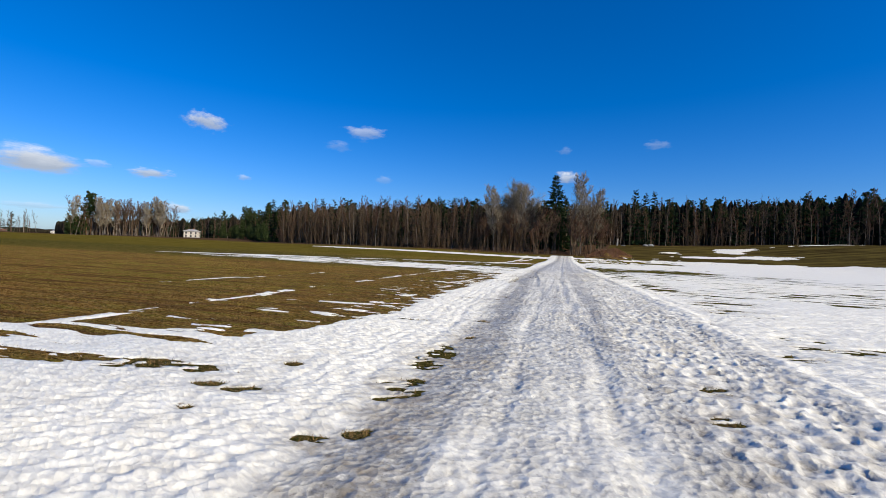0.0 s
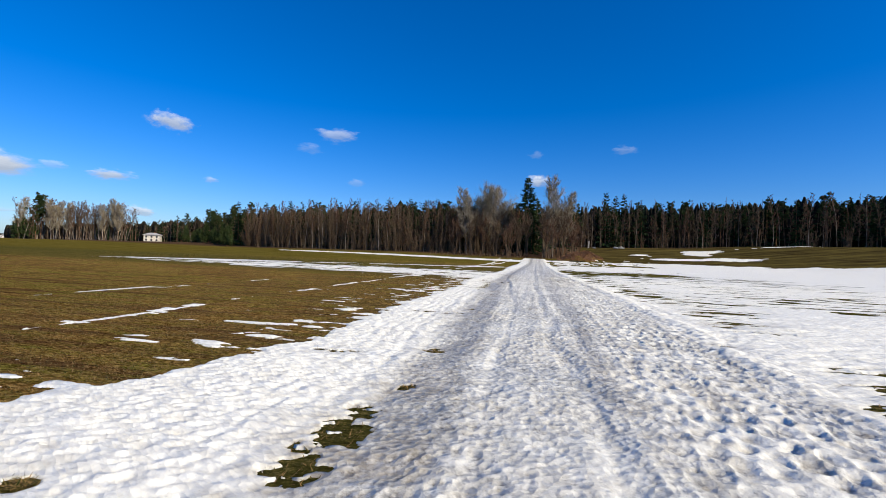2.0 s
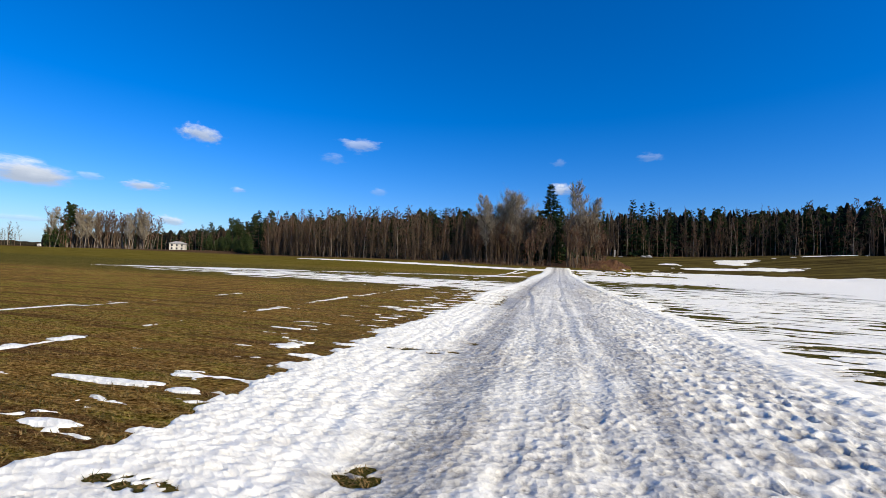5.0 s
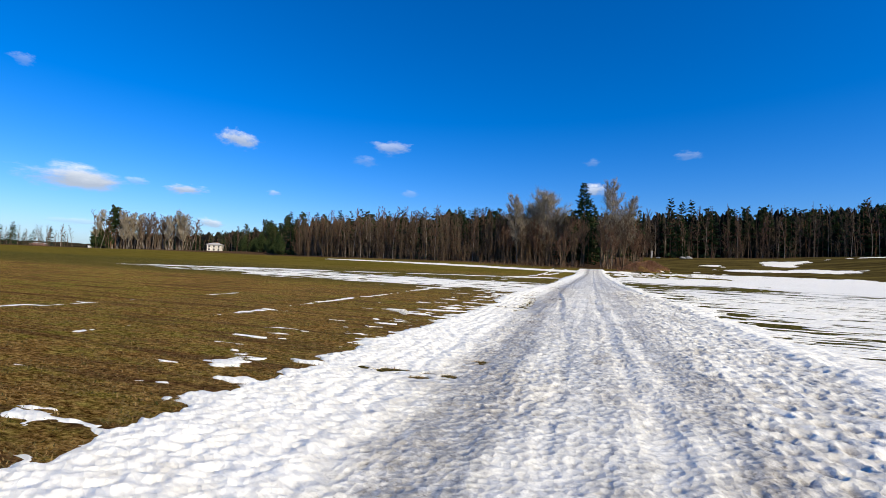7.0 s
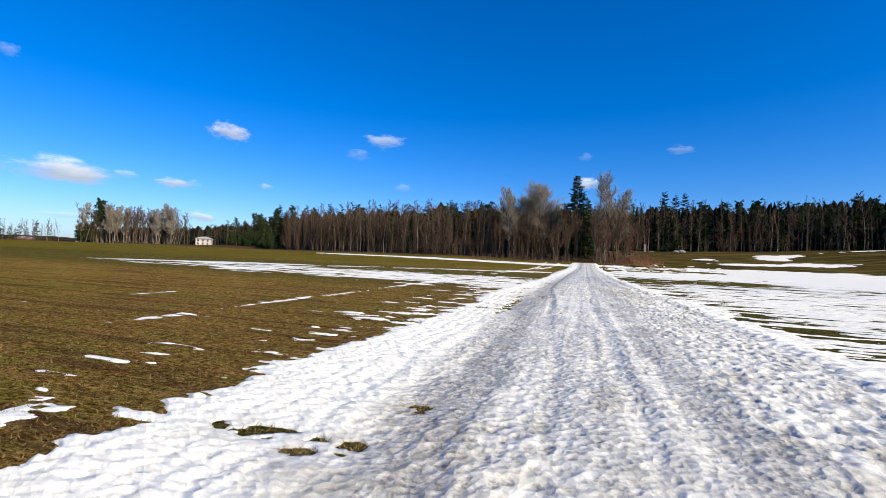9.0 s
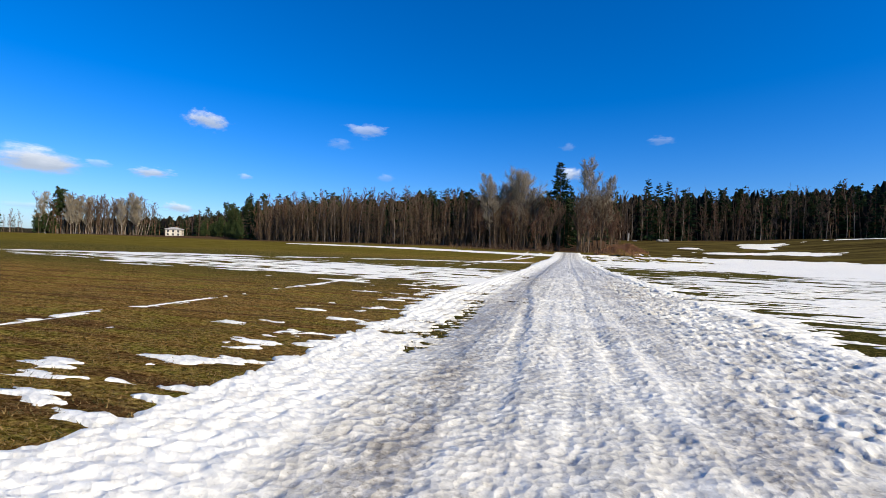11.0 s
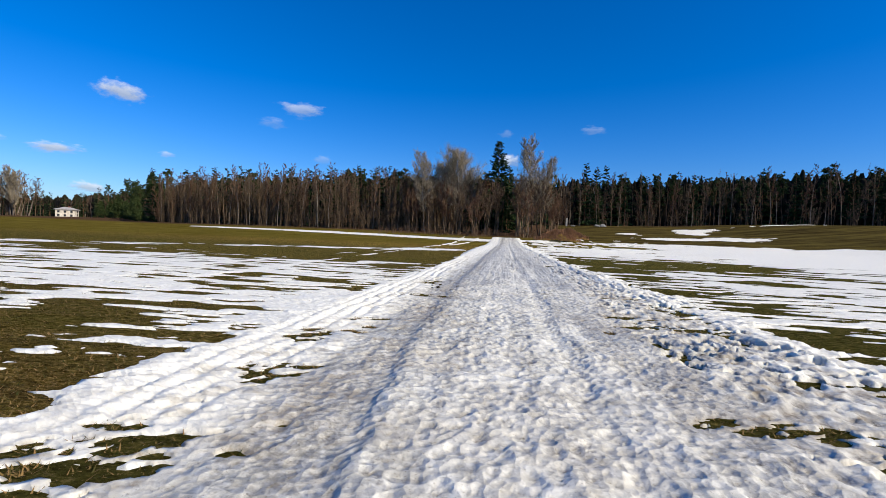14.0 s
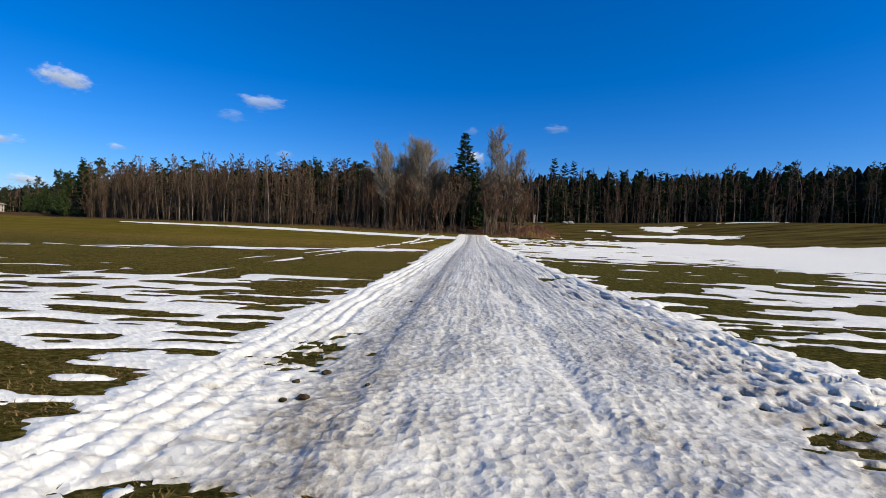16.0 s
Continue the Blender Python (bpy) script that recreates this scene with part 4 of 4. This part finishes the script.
# ---- clouds ----
def cloud_material():
    m = bpy.data.materials.new("cloud")
    m.use_nodes = True
    n, l = m.node_tree.nodes, m.node_tree.links
    n.clear()
    tc = n.new("ShaderNodeTexCoord")
    info = n.new("ShaderNodeObjectInfo")
    off = n.new("ShaderNodeVectorMath")
    off.operation = "MULTIPLY_ADD"
    off.inputs[1].default_value = (1, 1, 1)
    l.new(tc.outputs["Object"], off.inputs[0])
    sc = n.new("ShaderNodeMath")
    sc.operation = "MULTIPLY"
    sc.inputs[1].default_value = 40
    l.new(info.outputs["Random"], sc.inputs[0])
    l.new(sc.outputs[0], off.inputs[2])
    tex = n.new("ShaderNodeTexNoise")
    tex.inputs["Scale"].default_value, tex.inputs["Detail"].default_value = 1.5, 6
    tex.inputs["Roughness"].default_value = 0.6
    l.new(off.outputs[0], tex.inputs["Vector"])
    ln = n.new("ShaderNodeVectorMath")
    ln.operation = "LENGTH"
    l.new(tc.outputs["Object"], ln.inputs[0])
    # density falls off from the middle, torn by noise
    sub = n.new("ShaderNodeMath")
    sub.operation = "MULTIPLY_ADD"
    sub.inputs[1].default_value = 2.4
    l.new(tex.outputs["Fac"], sub.inputs[0])
    neg = n.new("ShaderNodeMath")
    neg.operation = "MULTIPLY"
    neg.inputs[1].default_value = -1.5
    l.new(ln.outputs["Value"], neg.inputs[0])
    l.new(neg.outputs[0], sub.inputs[2])
    mr = n.new("ShaderNodeMapRange")
    mr.interpolation_type = "SMOOTHSTEP"
    for i, v in enumerate((-0.05, 0.85, 0.0, 0.95)):
        mr.inputs[i + 1].default_value = v
    l.new(sub.outputs[0], mr.inputs[0])
    sep = n.new("ShaderNodeSeparateXYZ")
    l.new(tc.outputs["Object"], sep.inputs[0])
    ad = n.new("ShaderNodeMath")
    ad.operation = "MULTIPLY_ADD"
    ad.inputs[1].default_value = 0.9
    l.new(tex.outputs["Fac"], ad.inputs[0])
    l.new(sep.outputs["Y"], ad.inputs[2])
    # painted shading: grey towards the base, white towards the top
    ramp = n.new("ShaderNodeValToRGB")
    ramp.color_ramp.elements[0].position, ramp.color_ramp.elements[0].color = 0.25, (0.44, 0.50, 0.60, 1)
    ramp.color_ramp.elements[1].position, ramp.color_ramp.elements[1].color = 0.95, (0.90, 0.93, 0.97, 1)
    l.new(ad.outputs[0], ramp.inputs["Fac"])
    # emission replaces sunlight on the cloud sheet
    em, tr, mx, out = n.new("ShaderNodeEmission"), n.new("ShaderNodeBsdfTransparent"), n.new("ShaderNodeMixShader"), n.new("ShaderNodeOutputMaterial")
    em.inputs["Strength"].default_value = 0.8
    l.new(ramp.outputs[0], em.inputs["Color"])
    dens = n.new("ShaderNodeMath")
    dens.operation = "MULTIPLY"
    l.new(mr.outputs[0], dens.inputs[0])
    op = n.new("ShaderNodeAttribute")
    op.attribute_name = "thickness"
    l.new(op.outputs["Fac"], dens.inputs[1])
    l.new(dens.outputs[0], mx.inputs["Fac"])
    l.new(tr.outputs[0], mx.inputs[1])
    l.new(em.outputs[0], mx.inputs[2])
    l.new(mx.outputs[0], out.inputs["Surface"])
    return m


CLOUD = cloud_material()


def cloud(az, el, wide, high, thick):
    """A small fair-weather cloud, given by its bearing, height angle and angular size."""
    d = 2600.0
    a, e = radians(az), radians(el)
    c = Vector((math.sin(a) * math.cos(e), math.cos(a) * math.cos(e), math.sin(e))) * d
    bm = bmesh.new()
    bmesh.ops.create_grid(bm, x_segments=12, y_segments=8, size=1.3)
    for v in bm.verts:
        v.co.z = -0.35 * (v.co.x ** 2 + v.co.y ** 2) / 3.4
    me = bpy.data.meshes.new("cloud")
    bm.to_mesh(me)
    bm.free()
    at = me.attributes.new("thickness", "FLOAT", "POINT")
    at.data.foreach_set("value", np.full(len(me.vertices), thick, np.float32))
    me.materials.append(CLOUD)
    ob = new("cloud", me)
    w, h = d * math.tan(radians(wide / 2)) * 1.05, d * math.tan(radians(high / 2)) * 1.15
    turn = (-c).to_track_quat("Z", "Y").to_matrix().to_4x4()
    ob.matrix_basis = Matrix.Translation(c) @ turn @ Matrix.Diagonal((w, h, h, 1))
    return tagged(ob, "small white fair-weather cloud with a grey base" if thick > 0.7 else "thin wisp of grey cloud in the blue sky", "cloud", "clouds", "structure")


for c in ((-57.1, 6.9, 10.7, 3.3, 1.0), (-43.2, 13.1, 5.4, 2.6, 0.85), (-25.3, 13.9, 6.0, 2.0, 0.5), (-28.6, 12.1, 4.4, 1.4, 0.2), (-48.0, 6.9, 4.8, 1.4, 0.85), (-45.7, 3.4, 3.8, 1.4, 0.8), (-0.2, 9.4, 3.6, 2.0, 0.8),
          (9.5, 12.9, 3.6, 1.2, 0.2), (-0.6, 12.6, 2.4, 1.0, 0.16), (-38.9, 7.4, 2.0, 0.8, 0.4), (-22.8, 8.5, 3.0, 1.2, 0.2), (-52.6, 7.2, 2.6, 0.9, 0.3), (-57.1, 2.6, 6.5, 0.8, 0.3), (-61.9, 16.7, 2.5, 1.2, 0.2)):
    cloud(*c)


# ---- house, stone, post, far farm ----
PLASTER = Mat("pale_plaster", 0.9)
PLASTER.colour(PLASTER.ramp(PLASTER.noise(1.4, 5), (0.35, (0.56, 0.50, 0.41)), (0.65, (0.76, 0.71, 0.61))))
ROOF = Mat("grey_roof", 0.8)
ROOF.colour(ROOF.ramp(ROOF.noise(2.5, 4), (0.35, (0.30, 0.28, 0.26)), (0.65, (0.46, 0.44, 0.42))))
GLASS = Mat("window_glass", 0.12, gloss=0.5)
GLASS.colour((0.03, 0.035, 0.045))
WOOD = Mat("weathered_wood", 0.85)
WOOD.colour(WOOD.ramp(WOOD.noise(6, 4, (1, 1, 0.2)), (0.35, (0.36, 0.32, 0.27)), (0.65, (0.58, 0.54, 0.48))))
STONE = Mat("field_stone", 0.9)
STONE.colour(STONE.ramp(STONE.noise(5, 5), (0.35, (0.18, 0.175, 0.165)), (0.65, (0.36, 0.35, 0.33))))
BRICK = Mat("red_brick", 0.9)
BRICK.colour(BRICK.ramp(BRICK.noise(0.8, 4), (0.35, (0.24, 0.10, 0.07)), (0.65, (0.36, 0.17, 0.12))))


def part(name, bm, material, parent, label=""):
    me = bpy.data.meshes.new(name)
    bm.to_mesh(me)
    bm.free()
    me.materials.append(material.m)
    ob = new(name, me)
    ob.parent = parent
    return tagged(ob, label)


def block(sx, sy, sz, x=0.0, y=0.0, z=0.0, bevel=0.0):
    bm = bmesh.new()
    bmesh.ops.create_cube(bm, size=1, matrix=Matrix.Translation((x, y, z + sz / 2)) @ Matrix.Diagonal((sx, sy, sz, 1)))
    if bevel:
        bmesh.ops.bevel(bm, geom=bm.edges[:], offset=bevel, segments=2, affect="EDGES")
    return bm


def hip_roof(sx, sy, h, z, over, ridge):
    bm = bmesh.new()
    a, b, r = sx / 2 + over, sy / 2 + over, ridge / 2
    low = [bm.verts.new((u * a, v * b, z - 0.15)) for u, v in ((-1, -1), (1, -1), (1, 1), (-1, 1))]
    eave = [bm.verts.new((u * a, v * b, z + 0.05)) for u, v in ((-1, -1), (1, -1), (1, 1), (-1, 1))]
    top = [bm.verts.new((u * r, 0, z + h)) for u in (-1, 1)]
    for f in ([low[3], low[2], low[1], low[0]], [low[0], low[1], eave[1], eave[0]], [low[1], low[2], eave[2], eave[1]], [low[2], low[3], eave[3], eave[2]], [low[3], low[0], eave[0], eave[3]],
              [eave[0], eave[1], top[1], top[0]], [eave[1], eave[2], top[1]], [eave[2], eave[3], top[0], top[1]], [eave[3], eave[0], top[0]]):
        bm.faces.new(f)
    return bm


def house(x, y, sx, sy, h, turn, wall, label, rows=2, cols=3):
    root = new("house")
    z = float(lie(np.array([x], float), np.array([y], float))[0])
    root.matrix_basis = pose(x, y, z - 0.1, 0, 0, turn)
    part("wall", block(sx, sy, h), wall, root)
    roof = part("roof", hip_roof(sx, sy, 1.0, h, 0.4, sx * 0.35), ROOF, root, "low grey hipped roof")
    part("chimney", block(0.5, 0.5, 0.9, sx * 0.1, 0, h + 0.5, 0.03), BRICK, roof)
    for r in range(rows):
        for c in range(cols):
            u = -sx / 2 + sx * (c + 0.5) / cols
            v = 0.6 + r * (h - 0.5) / rows
            w = part("window", block(0.85, 0.08, 0.95, u, -sy / 2 - 0.02, v), WOOD, root, "window in a pale wooden frame")
            part("pane", block(0.7, 0.04, 0.8, u, -sy / 2 - 0.07, v + 0.07), GLASS, w)
        w = part("window", block(0.08, 0.95, 1.05, sx / 2 + 0.02, 0.8, 0.8 + r * (h - 0.6) / rows), WOOD, root)
        part("pane", block(0.04, 0.8, 0.9, sx / 2 + 0.07, 0.8, 0.87 + r * (h - 0.6) / rows), GLASS, w)
    return tagged(root, label, "house")


house(-175.5, 182, 6.2, 5.4, 3.4, 33, PLASTER, "small pale plastered house before the conifer wood")
house(-560, 330, 15, 8, 2.6, 60, BRICK, "long low reddish farm building on the horizon", 1, 8)
house(-545, 375, 9, 8, 2.6, 60, PLASTER, "pale low farm building on the horizon", 1, 4)


def stone(x, y, sx, sy, sz, seed):
    bm = bmesh.new()
    bmesh.ops.create_icosphere(bm, subdivisions=3, radius=1)
    for v in bm.verts:
        v.co *= 1 + 0.28 * noise.noise(v.co * 1.3 + Vector((seed, 0, 0))) + 0.07 * noise.noise(v.co * 5)
        v.co = Vector((v.co.x * sx, v.co.y * sy, v.co.z * sz + sz * 0.4))
    me = bpy.data.meshes.new("boulder")
    bm.to_mesh(me)
    bm.free()
    me.materials.append(STONE.m)
    ob = new("boulder", me)
    ob.location = (x, y, float(lie(np.array([x], float), np.array([y], float))[0]))
    return tagged(ob, "pale grey field boulder on the grassy rise", "boulder", "boulders on the rise")


for k, (x, y, a, b, c) in enumerate(((22.8, 146, 0.8, 0.6, 0.36), (24.2, 146.3, 1.0, 0.7, 0.42), (16.5, 145, 0.6, 0.4, 0.2))):
    stone(x, y, a, b, c, k * 7)

post = new("marker_post")
post.matrix_basis = pose(14.9, 146, float(lie(np.array([14.9]), np.array([146.0]))[0]) - 0.1, 1.5, 2, 0)
part("shaft", block(0.42, 0.42, 2.0, bevel=0.03), WOOD, post)
part("cap", block(0.5, 0.5, 0.12, z=2.0, bevel=0.03), WOOD, post)
tagged(post, "pale square marker post beside the dark wood", "post")


def mound(x, y, sx, sy, h, seed, n):
    """A low heap under dry reddish grass."""
    rng = random.Random(seed)
    z = float(lie(np.array([x], float), np.array([y], float))[0])
    root = new("grass_mound")
    root.matrix_basis = pose(x, y, z - 0.1)
    bm = bmesh.new()
    bmesh.ops.create_grid(bm, x_segments=30, y_segments=20, size=1)
    for v in bm.verts:
        r = v.co.x ** 2 + v.co.y ** 2
        v.co.z = h * math.exp(-1.9 * r) * (1 + 0.4 * noise.noise((v.co.x * 3, v.co.y * 3, seed))) - 0.08
        v.co.x *= sx
        v.co.y *= sy
    me = bpy.data.meshes.new("heap")
    bm.to_mesh(me)
    bm.free()
    me.materials.append(SOIL)
    ob = new("heap", me)
    ob.parent = root
    tuft = Shape()
    for k in range(n):
        u, v = max(-1, min(1, rng.gauss(0, 0.42))), max(-1, min(1, rng.gauss(0, 0.42)))
        zz = h * math.exp(-1.9 * (u * u + v * v)) - 0.1
        tuft.blade(Vector((u * sx, v * sy, zz)), around(rng, abs(rng.gauss(0, 0.45))), rng.uniform(0.3, 0.9), 0.06, rng)
    ob = new("dry_grass", tuft.mesh("dry_grass", DRY, False))
    ob.parent = root
    return tagged(root, "low mound of reddish-brown dry grass beside the track end", "mound")


mound(7.6, 99.5, 3.6, 2.4, 1.5, 3, 3200)
mound(10.2, 106.0, 3.4, 2.6, 1.5, 5, 2600)


# ---- small things on the track ----
def surface(x, y):
    """Height of the snow, or of the soil where it is bare."""
    gx, gy = np.array([float(x)]), np.array([float(y)])
    c = cover(gx, gy)
    return float((land(gx, gy) + np.maximum(snow_top(gx, gy, c), 0))[0])


def fallen_branch(x, y, length, turn):
    """A broken conifer twig lying on the snow."""
    rng = random.Random(9)
    root = new("fallen_branch")
    root.matrix_basis = pose(x, y, surface(x, y) + 0.012, 0, 0, turn)
    stem, spray = Shape(), Shape()
    pts, d = curve_up(rng, Vector((0, 0, 0)), Vector((1, 0, 0.02)), length, 5, 0.0, 0.07)
    pts = [Vector((p.x, p.y, abs(p.z) * 0.4)) for p in pts]
    stem.tube(pts, [0.009, 0.008, 0.006, 0.005, 0.004, 0.002], 5)
    for k in range(9):
        u = rng.uniform(0.2, 0.95) * 5
        i = min(int(u), 4)
        q = pts[i].lerp(pts[i + 1], u - i)
        side = 1 if k % 2 else -1
        tp, td = curve_up(rng, q, Vector((0.6, side * rng.uniform(0.5, 1), 0.25)).normalized(), rng.uniform(0.06, 0.14), 2, -0.05, 0.1)
        stem.tube(tp, [0.004, 0.003, 0.001], 3)
        for m in range(22):
            a = rng.random()
            z = tp[0].lerp(tp[2], a)
            spray.blade(z, (td + around(rng, rng.uniform(0.3, 2.2))).normalized(), rng.uniform(0.015, 0.03), 0.003, rng)
    for name, shape, material in (("stem", stem, PINE_BARK), ("needle_spray", spray, NEEDLE)):
        ob = new(name, shape.mesh(name, material))
        ob.parent = root
    return tagged(root, "broken conifer twig lying on the trodden snow", "branch")


fallen_branch(-1.63, 21.79, 0.46, -40)


def clod(x, y, size, seed):
    """A dark clod of earth and dead grass on the ice."""
    bm = bmesh.new()
    bmesh.ops.create_icosphere(bm, subdivisions=3, radius=1)
    for v in bm.verts:
        v.co *= 1 + 0.4 * noise.noise(v.co * 1.6 + Vector((seed, 0, 0))) + 0.18 * noise.noise(v.co * 5)
        v.co = Vector((v.co.x * size, v.co.y * size * 0.8, v.co.z * size * 0.5))
    me = bpy.data.meshes.new("earth_clod")
    bm.to_mesh(me)
    bm.free()
    me.materials.append(CLOD.m)
    me.polygons.foreach_set("use_smooth", np.ones(len(me.polygons), bool))
    ob = new("earth_clod", me)
    ob.matrix_basis = pose(x, y, surface(x, y) + size * 0.2, 0, 0, seed * 50)
    return tagged(ob, "dark clod of earth lying on grey ice", "clod", "clods on the track")


CLOD = Mat("dark_earth", 0.95)
CLOD.colour(CLOD.ramp(CLOD.noise(40, 4), (0.35, (0.02, 0.014, 0.008)), (0.65, (0.08, 0.06, 0.03))))
for k, (x, y, size) in enumerate(((-1.96, 30.2, 0.035), (-2.08, 29.95, 0.03), (-2.04, 29.65, 0.028), (-1.93, 29.68, 0.034), (-1.62, 30.0, 0.02))):
    clod(x, y, size, k + 1)
